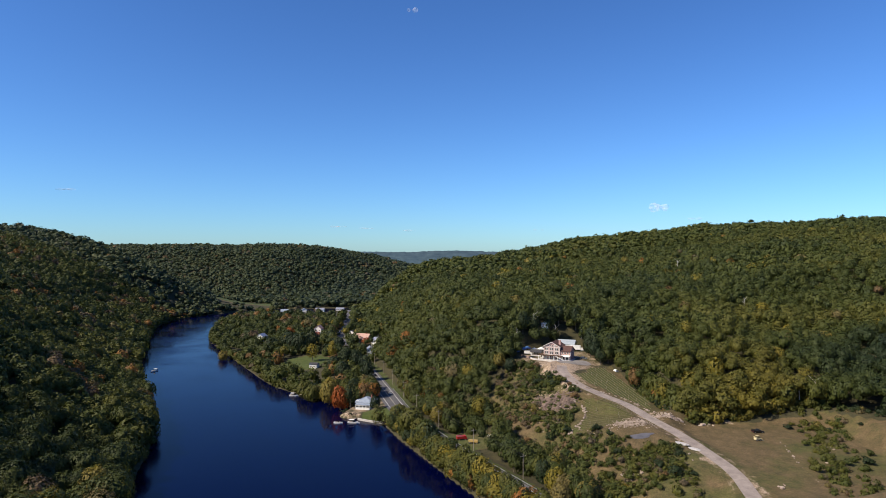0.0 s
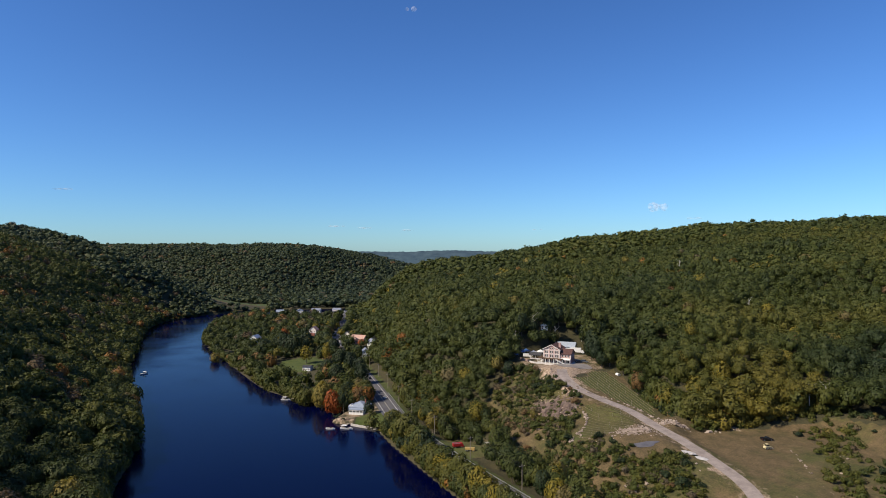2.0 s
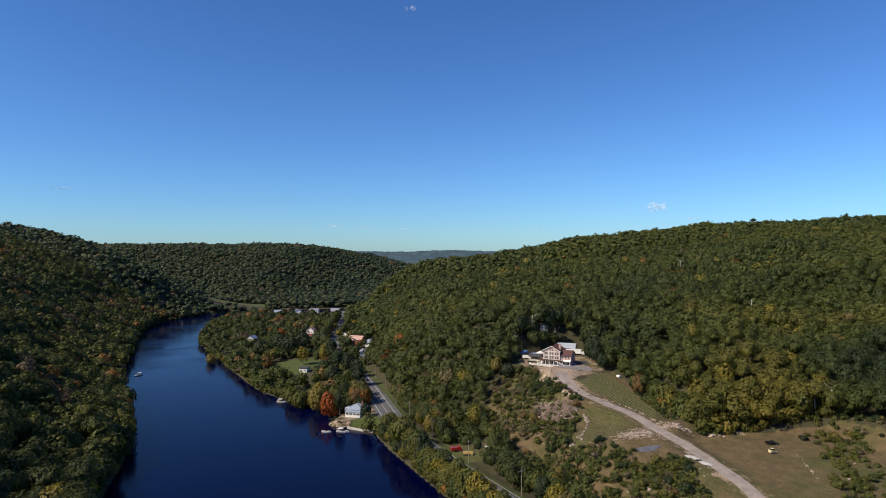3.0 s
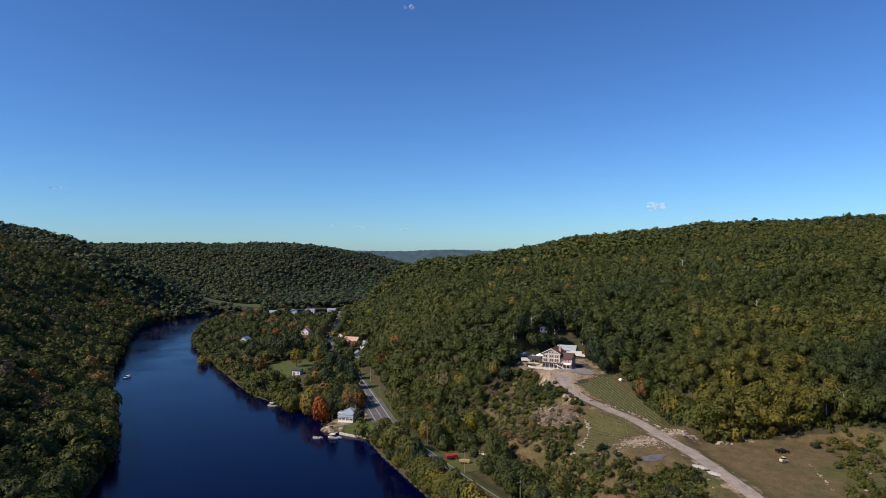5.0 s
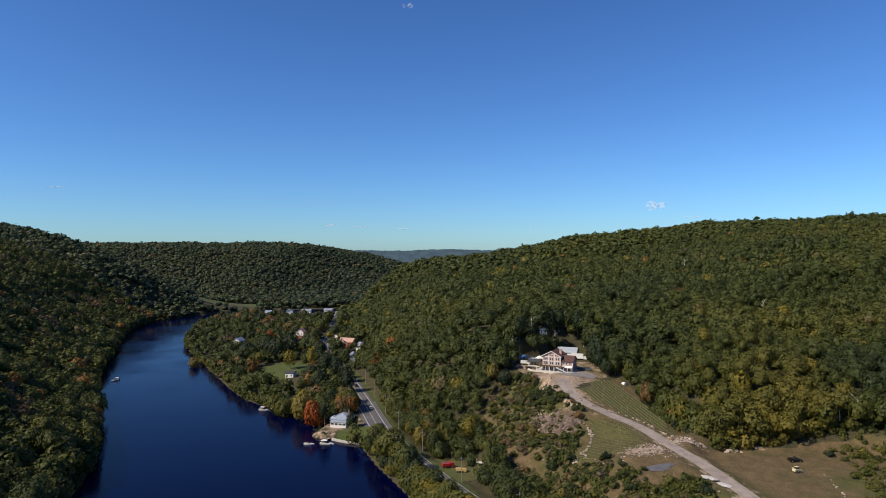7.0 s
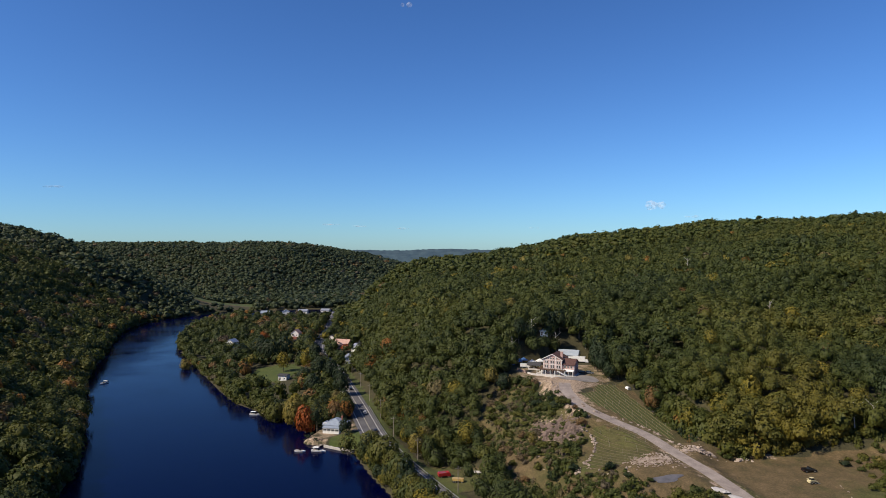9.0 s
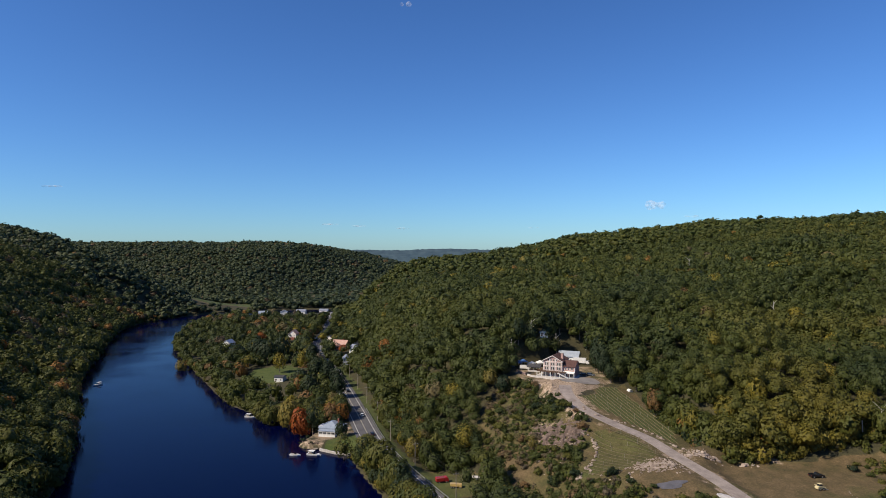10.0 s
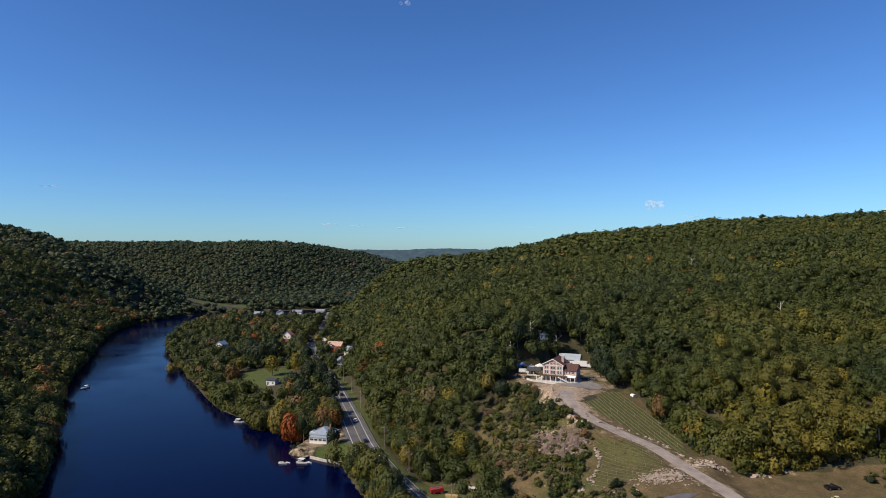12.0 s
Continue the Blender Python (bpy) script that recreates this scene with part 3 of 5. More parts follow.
# ---- single trees ----
def leaf_mesh(name, template, mat):
    v, f = template
    me = bpy.data.meshes.new(name)
    me.from_pydata(v.tolist(), [], f.tolist())
    me.materials.append(mat)
    return me


def trunk_mesh(rng, low):
    """A tapered trunk with limbs, 1 high from the ground to the crown's middle, crown 2 across on top."""
    bms = [rod((0, 0, -0.6), (0.03, 0.02, low), 0.075, 0.05, 7)]
    for k in range(5):
        a = k * 2.4 + rng.uniform(-0.4, 0.4)
        h = low * rng.uniform(0.7, 1.0)
        bms.append(rod((0.02, 0, h), (math.cos(a) * 0.55, math.sin(a) * 0.55, low + rng.uniform(0.3, 0.8)), 0.035, 0.012, 5))
    me = bpy.data.meshes.new("trunk")
    bm = joined(*bms)
    bm.to_mesh(me)
    bm.free()
    me.materials.append(BARK)
    return me


SHAPES = {"round": [crown(rng, 13, 640, 0.092, core=0.5, low=-0.75, ruffle=0.22) for _ in range(3)],
          "tall": [crown(rng, 13, 600, 0.095, tall=1.7, core=0.45, low=-0.8, ruffle=0.22) for _ in range(2)],
          "bush": [crown(rng, int(rng.integers(5, 9)), 330, 0.12, core=0.4, low=-0.5, swing=0.55) for _ in range(5)]}
TRUNKS = [trunk_mesh(rng, 1.35) for _ in range(3)]
CROWNS = {}
PLANTED, MORE_TREES, MORE_SHRUBS = {"tree": 0, "shrub": 0}, [], []
WORDS = {"dark": "dark green", "green": "green", "olive": "olive-green", "lime": "yellow-green", "gold": "golden-yellow",
         "orange": "bright orange", "red": "red", "grey": "grey-brown"}


def tree(x, y, hue, radius, height, shape="round", where="among the woods", group=""):
    PLANTED["tree"] += 1
    if PLANTED["tree"] > 290:
        MORE_TREES.append((x, y))
        return
    k = rng.integers(len(SHAPES[shape]))
    key = (shape, k, hue)
    if key not in CROWNS:
        CROWNS[key] = leaf_mesh("crown", SHAPES[shape][k], LEAVES[hue])
    t = new("tree")
    t.location = (x, y, ground_at(x, y))
    t.rotation_euler = (0, 0, rng.uniform(0, 6.28))
    tagged(t, WORDS[hue] + " leafy tree " + where, "tree", group)
    half = height * 0.5
    mid = height * 0.47
    low = new("trunk", TRUNKS[rng.integers(3)])
    low.parent = t
    low.scale = (radius * 0.9, radius * 0.9, mid / 1.35)
    top = new("crown", CROWNS[key])
    top.parent = t
    top.location, top.scale = (0, 0, mid), (radius, radius, half / (1.75 if shape == "tall" else 1.0))
    return t


def bush(x, y, hue, radius, where):
    PLANTED["shrub"] += 1
    if PLANTED["shrub"] > 290:
        MORE_SHRUBS.append((x, y))
        return
    k = rng.integers(5)
    key = ("bush", k, hue)
    if key not in CROWNS:
        CROWNS[key] = leaf_mesh("shrub", SHAPES["bush"][k], LEAVES[hue])
    b = new("shrub", CROWNS[key])
    b.location = (x, y, ground_at(x, y) + radius * 0.45)
    b.rotation_euler, b.scale = (0, 0, rng.uniform(0, 6.28)), (radius * rng.uniform(0.9, 1.5), radius * rng.uniform(0.8, 1.2), radius * rng.uniform(0.6, 1.1))
    return tagged(b, WORDS[hue] + " shrub " + where, "shrub", "shrubs on the slope")


# trees that stand out by hue: x, y, hue, radius, height
for x, y, hue, r, h, shape in ((-65.5, 403, "red", 6.0, 19, "round"), (-51, 413, "orange", 4.5, 15, "round"), (-74.5, 416, "gold", 7.0, 21, "round"), (-88, 426, "olive", 6.0, 15, "round"),
                               (-58.5, 399.5, "dark", 4.0, 19, "tall"), (-41.5, 387.5, "dark", 3.6, 10, "round"), (-113, 548, "lime", 5.6, 17, "tall"), (-96.5, 551, "lime", 4.2, 18, "tall"), (-132, 584, "dark", 8.0, 22, "round"), (-122, 590, "dark", 8.0, 23, "round"), (-140, 594, "dark", 7.0, 20, "round"), (-96, 436, "olive", 5.5, 14, "round"),
                               (-75, 616, "red", 4.5, 8, "round"), (62, 437, "dark", 5.0, 16, "round"), (55, 435, "dark", 5.0, 16, "round"), (48, 433, "green", 5.0, 16, "round"), (77, 453, "dark", 5.0, 15, "round"),
                               (83, 455, "dark", 5.5, 16, "round"), (89, 455, "green", 5.5, 16, "round"), (95, 453, "dark", 5.5, 16, "round"), (101, 447, "dark", 5.5, 17, "round"), (43, 402, "dark", 4.6, 10, "round"), (37, 410, "dark", 5.0, 12, "round"),
                               (103, 438, "dark", 5.5, 18, "round"), (99.5, 425, "dark", 5.0, 18, "round"), (97, 414, "dark", 5.0, 17, "round"), (97.5, 406, "dark", 4.5, 16, "round"),
                               (94.5, 412, "dark", 4.0, 14, "round"), (94, 404, "dark", 4.0, 13, "round"), (95.2, 397, "dark", 4.0, 12, "round"), (97, 390, "dark", 4.0, 11, "round"), (102, 391, "green", 4.5, 13, "round"), (107, 399, "dark", 5.5, 17, "round"), (107, 380, "olive", 4.5, 13, "round"),
                               (-37, 365, "olive", 4.8, 16, "tall"), (-16, 331, "olive", 7.5, 16, "round"), (-24, 351, "olive", 5.5, 12, "round"), (-8, 316, "green", 6.0, 13, "round"), (41, 385, "dark", 4.2, 11, "round"), (106, 428, "dark", 5.5, 15, "round"), (104, 441, "green", 6.0, 17, "round"), (111, 436, "green", 6.0, 17, "round"), (103, 419, "dark", 4.0, 12, "round"), (54, 240, "gold", 5.5, 11, "round"), (44, 238, "gold", 4.5, 9, "round"), (-40, 508, "orange", 6.5, 18, "round"), (-30, 520, "orange", 6.0, 18, "round"),
                               (20, 351, "lime", 4.5, 14, "tall"), (-98, 598, "dark", 6.0, 15, "round"), (47, 325, "gold", 2.2, 7, "tall"), (47, 248, "gold", 5.0, 11, "round"),
                               (33, 300, "gold", 4.2, 9, "round"), (106.5, 351, "orange", 4.2, 13, "round"), (143, 332, "lime", 5.0, 17, "round"),
                               (172, 318, "gold", 5.5, 12, "round"), (165, 322, "orange", 4.0, 10, "round"), (-12, 395, "orange", 3.6, 13, "tall"),
                               (-18, 410, "gold", 3.4, 12, "tall"), (-56, 470, "dark", 6.0, 16, "round"), (-74, 468, "dark", 6.5, 17, "round"),
                               (-84, 488, "dark", 6.0, 17, "round"), (-152, 622, "dark", 9.0, 18, "round"), (-165, 610, "dark", 8.0, 16, "round"), (-47, 408, "dark", 3.6, 9, "round"),
                               (-70, 512, "dark", 6.0, 17, "round"), (-80, 520, "dark", 6.5, 18, "round"), (-62, 500, "dark", 5.5, 15, "round"), (-74, 532, "dark", 6.0, 14, "round"),
                               (-205, 590, "gold", 5.0, 12, "round"), (-168, 690, "red", 7.0, 13, "round"), (-160, 640, "gold", 4.0, 12, "tall")):
    tree(x, y, hue, r, h, shape, "standing out from its neighbours")

# the belt between river and road, the roadside, the near left bank and the edges of the fields
HUES = ("olive", "olive", "green", "olive", "green", "lime", "dark", "gold", "olive", "olive", "dark", "orange")


def belt(x0, x1, y0, y1, gap, test, r0, r1, h0, h1, where, group, hues=HUES):
    x, y = scatter(x0, x1, y0, y1, gap, 0.4)
    ok = test(x, y)
    for px, py in zip(x[ok], y[ok]):
        tree(px, py, hues[rng.integers(len(hues))], rng.uniform(r0, r1), rng.uniform(h0, h1),
             "tall" if rng.uniform() < 0.2 else "round", where, group)


def river_belt(x, y):
    s, sd = shore(x, y)
    return (s > -0.5) & (sd > 0) & (along(ROAD, x, y)[0] > 6.6) & (along(ROAD, x, y)[1] < 0) & ~inside(HOUSE_LAWN, x, y) & (y < 445) & (np.hypot(x + 68, y - 404) > 13)


def roadside(x, y):
    d, sd, _ = along(ROAD, x, y)
    return (sd > 0) & (d > 10) & (d < 26) & ~inside(YARD, x, y) & ~inside(SCRUB, x, y) & ~((x > 8) & (y > 284) & (y < 308))


def on_road(y, off):
    """A place at an offset from the highway's middle, its height and heading."""
    k = int(np.argmin(np.abs(ROAD[:, 1] - y)))
    t = np.gradient(ROAD[:, :2], axis=0)[k]
    t = t / np.linalg.norm(t)
    x = np.interp(y, ROAD[:, 1], ROAD[:, 0])
    return x + t[1] * off, y - t[0] * off, float(ROAD[k, 2]) + 0.18, math.degrees(math.atan2(t[1], t[0])) - 90


bx, by = scatter(-45, 60, 205, 372, 3.7, 0.45)
bs_, bd = shore(bx, by)
ok = (bs_ > 0.2) & (bs_ < 4.6) & (bd > 0) & (by < 364) & (along(ROAD, bx, by)[0] > 6.3)
for x, y in zip(bx[ok], by[ok]):
    if rng.uniform() < 0.72:
        tree(x, y, HUES[rng.integers(len(HUES) - 1)], rng.uniform(3.2, 5.8), rng.uniform(6, 12.5), "round", "between river and highway", "riverside trees")
    else:
        bush(x, y, ("olive", "green", "gold", "dark")[rng.integers(4)], rng.uniform(1.6, 2.8), "overhanging the river")
# crowns leaning out over the water's edge
for y in np.arange(206, 362, 2.6):
    line = np.arange(-40, 60, 0.25)
    s, sd = shore(line, np.full(line.shape, y))
    x = line[np.argmax((s > 0.5) & (sd > 0))] + rng.uniform(-0.5, 0.8)
    if rng.uniform() < 0.6:
        tree(x, y, HUES[rng.integers(len(HUES))], rng.uniform(2.8, 4.6), rng.uniform(5, 9.5), "round", "leaning over the river", "riverside trees")
    else:
        bush(x, y, ("olive", "green", "gold", "dark")[rng.integers(4)], rng.uniform(1.6, 2.6), "overhanging the river")
belt(-130, 40, 225, 445, 4.6, river_belt, 3.4, 5.0, 8, 13, "between river and highway", "riverside trees")
belt(-60, 60, 235, 440, 7.5, roadside, 3.2, 5.0, 8, 14, "beside the highway", "roadside trees")

for y, off in [(y, -9.5) for y in range(598, 900, 8)] + [(y, 9.5) for y in range(706, 860, 9)]:
    x, y, _, _ = on_road(y, off)
    tree(x, y, ("green", "dark", "olive")[rng.integers(3)], rng.uniform(4.5, 6), rng.uniform(13, 16), "round", "beside the far part of the highway", "roadside trees")

# ---- building kit ----
WHITE = surface("white paint", (0.68, 0.68, 0.66), (0.8, 0.8, 0.78), 0.7, 0.6, bump=0.05)
CREAM = surface("cream trim", (0.72, 0.67, 0.63), (0.8, 0.75, 0.71), 0.8, 0.7, bump=0.05)
SIDING = surface("pinkish timber siding", (0.36, 0.215, 0.19), (0.47, 0.31, 0.28), 0.5, 0.85)
SHINGLE = surface("brown shingles", (0.075, 0.038, 0.033), (0.12, 0.065, 0.055), 0.8, 0.9)
SLATE = surface("blue-grey shingles", (0.2, 0.24, 0.31), (0.3, 0.35, 0.43), 0.6, 0.85)
ROOF_PINK = surface("faded pinkish shingles", (0.42, 0.25, 0.2), (0.52, 0.34, 0.28), 0.5, 0.9)
ROOF_DARK = surface("charcoal shingles", (0.035, 0.035, 0.04), (0.07, 0.07, 0.075), 0.8, 0.9)
BRICK = surface("red brick", (0.2, 0.075, 0.055), (0.3, 0.13, 0.1), 1.0, 0.9)
TIMBER = surface("dark stained timber", (0.07, 0.04, 0.025), (0.13, 0.08, 0.05), 1.5, 0.8)
PLANK = surface("weathered planks", (0.2, 0.17, 0.14), (0.34, 0.3, 0.26), 1.2, 0.9)
CONCRETE = surface("pale concrete", (0.42, 0.39, 0.36), (0.58, 0.55, 0.51), 0.4, 0.9)
STONE = surface("pale fieldstone", (0.2, 0.152, 0.122), (0.42, 0.345, 0.285), 0.35, 0.95, bump=0.6)
OUTCROP = surface("pinkish ledge rock", (0.065, 0.048, 0.04), (0.22, 0.16, 0.13), 0.35, 0.95, bump=0.7)
METAL = surface("galvanised metal", (0.45, 0.46, 0.48), (0.6, 0.61, 0.63), 1.0, 0.45, 0.8, bump=0.0)
TIN = surface("pale tin roofing", (0.36, 0.41, 0.47), (0.5, 0.55, 0.6), 0.3, 0.5, 0.3, bump=0.05)
RUBBER = surface("black rubber", (0.012, 0.012, 0.012), (0.03, 0.03, 0.03), 3.0, 0.9)
GLASS, _n, _l, _b = material("dark window glass", 0.06)
_b.inputs["Base Color"].default_value = (0.015, 0.02, 0.028, 1)
_b.inputs["Specular IOR Level"].default_value = 0.6


def paint(name, c):
    m = surface(name, tuple(v * 0.88 for v in c), c, 1.2, 0.3, bump=0.0)
    m.node_tree.nodes["Principled BSDF"].inputs["Coat Weight"].default_value = 0.5
    return m


BLACK_P, WHITE_P, RED_P = paint("black car paint", (0.012, 0.012, 0.014)), paint("white car paint", (0.75, 0.75, 0.74)), paint("red truck paint", (0.4, 0.02, 0.025))
GREY_P, YELLOW_P, BLUE_P = paint("grey car paint", (0.1, 0.11, 0.12)), paint("yellow machine paint", (0.5, 0.35, 0.13)), paint("blue paint", (0.08, 0.18, 0.42))
PALE_P = paint("pale yellow machine paint", (0.75, 0.65, 0.38))
MESHES = {}


def shared(key, make, mat):
    if key not in MESHES:
        me = bpy.data.meshes.new(key[0])
        bm = make()
        bm.to_mesh(me)
        bm.free()
        me.materials.append(mat)
        MESHES[key] = me
    return MESHES[key]


def window(owner, x, y, z, w, h, turn=0, trim=CREAM):
    """A framed window on a wall; it faces -y before the turn."""
    t = 0.12
    fr = new("window", shared(("window", w, h, trim.name), lambda: joined(
        box(-w / 2, w / 2, -0.1, 0.04, -h / 2, -h / 2 + t), box(-w / 2, w / 2, -0.1, 0.04, h / 2 - t, h / 2),
        box(-w / 2, -w / 2 + t, -0.1, 0.04, -h / 2 + t, h / 2 - t), box(w / 2 - t, w / 2, -0.1, 0.04, -h / 2 + t, h / 2 - t),
        box(-0.03, 0.03, -0.08, 0.03, -h / 2 + t, h / 2 - t)), trim))
    fr.parent = owner
    fr.location, fr.rotation_euler = (x, y, z), (0, 0, radians(turn))
    pane = new("pane", shared(("pane", w, h), lambda: box(-w / 2 + t, w / 2 - t, -0.05, 0.0, -h / 2 + t, h / 2 - t), GLASS))
    pane.parent = fr
    return fr


def gable_roof(x0, x1, y0, y1, eave, ridge, over=0.5, thick=0.22, axis="y"):
    """Two pitched slabs; the ridge runs along the axis."""
    a0, a1, b0, b1 = (x0, x1, y0, y1) if axis == "y" else (y0, y1, x0, x1)
    mid = (a0 + a1) / 2
    drop = (ridge - eave) / (a1 - mid) * over
    top = [(a0 - over, eave - drop), (mid, ridge), (a1 + over, eave - drop)]
    return prism(top + [(p, q + thick) for p, q in top[::-1]], b0 - over, b1 + over, axis)


def gable_walls(x0, x1, y0, y1, eave, ridge, axis="y", base=-1.0):
    a0, a1, b0, b1 = (x0, x1, y0, y1) if axis == "y" else (y0, y1, x0, x1)
    return prism([(a0, base), (a1, base), (a1, eave), ((a0 + a1) / 2, ridge), (a0, eave)], b0, b1, axis)


def house(x, y, turn, w, d, eave, ridge, wall, roof, label, rows=1, cols=3, chimney=False, axis="y", z=None, name="house"):
    h = thing(name, pose(x, y, ground_at(x, y) if z is None else z, 0, 0, turn), label, name)
    part("wall", gable_walls(-w / 2, w / 2, -d / 2, d / 2, eave, ridge, axis), wall, h)
    part("roof", gable_roof(-w / 2, w / 2, -d / 2, d / 2, eave, ridge, axis=axis), roof, h)
    for r in range(rows):
        for c in range(cols):
            window(h, -w / 2 + w * (c + 0.5) / cols, -d / 2, 1.5 + r * 2.6, 1.1, 1.3, 0, WHITE)
        for c in range(2):
            window(h, w / 2, -d / 4 + c * d / 2, 1.5 + r * 2.6, 1.1, 1.3, 90, WHITE)
            window(h, -w / 2, -d / 4 + c * d / 2, 1.5 + r * 2.6, 1.1, 1.3, -90, WHITE)
    part("door", box(-w / 2 + 0.4, -w / 2 + 1.4, -d / 2 - 0.08, -d / 2 + 0.02, 0, 2.05, 0.02), TIMBER, h)
    if chimney:
        part("chimney", box(w * 0.2, w * 0.2 + 0.8, -0.4, 0.4, eave, ridge + 1.0, 0.04), BRICK, h)
    return h


def wheel(owner, x, y, r, wide):
    def ring():
        bm = bmesh.new()
        bmesh.ops.create_cone(bm, cap_ends=True, segments=16, radius1=r, radius2=r, depth=wide)
        bmesh.ops.bevel(bm, geom=[e for e in bm.edges if len(e.link_faces) == 2 and abs(e.verts[0].co.z - e.verts[1].co.z) < 1e-4],
                        offset=r * 0.12, segments=1, affect="EDGES")
        bm.transform(Matrix.Rotation(radians(90), 4, "Y"))
        return bm

    def hub():
        bm = bmesh.new()
        bmesh.ops.create_cone(bm, cap_ends=True, segments=12, radius1=r * 0.55, radius2=r * 0.55, depth=wide + 0.04)
        bm.transform(Matrix.Rotation(radians(90), 4, "Y"))
        return bm
    tyre = new("wheel", shared(("wheel", r, wide), ring, RUBBER))
    tyre.parent, tyre.location = owner, (x, y, r)
    rim = new("rim", shared(("rim", r, wide), hub, METAL))
    rim.parent = tyre


def car(x, y, turn, mat, label, group="", z=None, pickup=False, s=1.0):
    """A car along local y, nose to -y."""
    c = thing("pickup_truck" if pickup else "car", pose(x, y, ground_at(x, y) + 0.02 if z is None else z, 0, 0, turn), label,
              "truck" if pickup else "car", group)
    c.scale = (s, s, s)
    side = [(-2.25, 0.35), (2.25, 0.35), (2.3, 0.75), (2.2, 0.95), (-1.2, 1.0), (-2.2, 0.8), (-2.3, 0.55)]
    bm = prism(side, -0.9, 0.9, "x")
    bmesh.ops.bevel(bm, geom=bm.edges[:], offset=0.06, segments=1, affect="EDGES")
    part("body", bm, mat, c)
    cab = [(-1.1, 0.95), (0.5 if pickup else 1.9, 0.95), (0.3 if pickup else 1.5, 1.5), (-0.4, 1.5)]
    bm = prism(cab, -0.8, 0.8, "x")
    for v in bm.verts:
        if v.co.z > 1.2:
            v.co.x *= 0.85
    part("windows", bm, GLASS, c, "dark tinted car glass")
    part("roof", box(-0.68, 0.68, -0.42, 0.32 if pickup else 1.5, 1.5, 1.56, 0.02), mat, c)
    if pickup:
        part("bed", joined(box(-0.9, -0.82, 0.5, 2.25, 0.95, 1.15), box(0.82, 0.9, 0.5, 2.25, 0.95, 1.15), box(-0.82, 0.82, 2.17, 2.25, 0.95, 1.15)), mat, c)
    for wx in (-0.82, 0.82):
        for wy in (-1.4, 1.4):
            wheel(c, wx, wy, 0.34, 0.22)
        part("headlight", box(wx * 0.8 - 0.14, wx * 0.8 + 0.14, -2.31, -2.2, 0.62, 0.76, 0.02), METAL, c)
        part("tail_light", box(wx * 0.9 - 0.1, wx * 0.9 + 0.1, 2.22, 2.32, 0.68, 0.84, 0.02), RED_P, c)
    return c


# ---- winery ----
lodge = thing("lodge", pose(70.2, 400.0, 33.3, 0, 0, -27), "large timber-framed winery lodge with brown gabled roofs", "building")
lodge.scale = (0.87, 0.87, 0.87)
bpy.context.view_layer.update()
part("wall", gable_walls(-6, 5.5, -5, 8, 9, 12.1), SIDING, lodge, "pinkish timber wall of the main house")
part("wall", gable_walls(5.52, 13, -4, 6, 6.3, 9.1, "x"), SIDING, lodge, "pinkish timber wall of the side wing")
part("roof", gable_roof(-6, 5.5, -5, 8, 9.05, 12.15, 0.7, 0.3), SHINGLE, lodge)
part("roof", gable_roof(6.3, 13, -4, 6, 6.35, 9.15, 0.6, 0.3, "x"), SHINGLE, lodge)
chim = part("chimney", box(3.4, 4.9, -0.2, 1.1, 8.5, 13.3, 0.08), SIDING, lodge, "pale pinkish brick chimney")
part("cap", box(3.25, 5.05, -0.35, 1.25, 13.3, 13.5, 0.03), CONCRETE, chim)
for zz in (3.3, 5.9, 8.6):
    part("trim", box(-6.1, 5.6, -5.14, -5.02, zz - 0.14, zz + 0.14), CREAM, lodge)
for xx in (-6, -2.2, 1.7, 5.5):
    part("trim", box(xx - 0.16, xx + 0.16, -5.16, -5.01, 0, 9.0 if abs(xx) > 3 else 10.6), CREAM, lodge)
for sx in (-1, 1):
    part("bargeboard", prism([(-0.25 + sx * 6.6, 8.65), (-0.25 + sx * 6.6, 9.05), (-0.25, 12.5), (-0.25, 12.1)], -5.85, -5.72), CREAM, lodge)
for xx in (5.6, 13):
    part("trim", box(xx - 0.15, xx + 0.15, -4.14, -4.01, 0, 6.2), CREAM, lodge)
part("trim", box(5.7, 13.1, -4.13, -4.02, 3.2, 3.45), CREAM, lodge)
for xx in (-4.6, -3.4, -0.9, 0.4, 2.9, 4.2):
    window(lodge, xx, -5, 4.6, 1.2, 2.0)
    window(lodge, xx, -5, 7.25, 1.2, 1.8)
for xx in (-2.6, -1.0, 0.6, 2.2):
    window(lodge, xx - 0.1, -5, 9.6, 1.1, 1.2)
for xx in (7.4, 9.3, 11.3):
    window(lodge, xx, -4, 4.9, 1.2, 1.7)
for yy in (-2.2, 1.0, 4.2):
    window(lodge, 13, yy, 4.8, 1.1, 1.5, 90)
    window(lodge, -6, yy, 4.6, 1.1, 1.6, -90)
    window(lodge, -6, yy, 7.2, 1.1, 1.5, -90)
window(lodge, 13, 1.0, 7.4, 1.2, 1.2, 90)
for xx in (-4.4, -1.6, 1.2, 4.0):
    window(lodge, xx, -5, 1.35, 2.2, 2.3)
for xx in (7.5, 10.8):
    window(lodge, xx, -4, 1.3, 2.4, 2.3)
part("deck", box(-9.2, 8.5, -8.6, -5.1, 2.85, 3.1, 0.03), TIMBER, lodge, "dark timber upper deck")
part("deck", box(-9.2, -6.05, -5.08, 3, 2.85, 3.1, 0.03), TIMBER, lodge, "dark timber side deck")
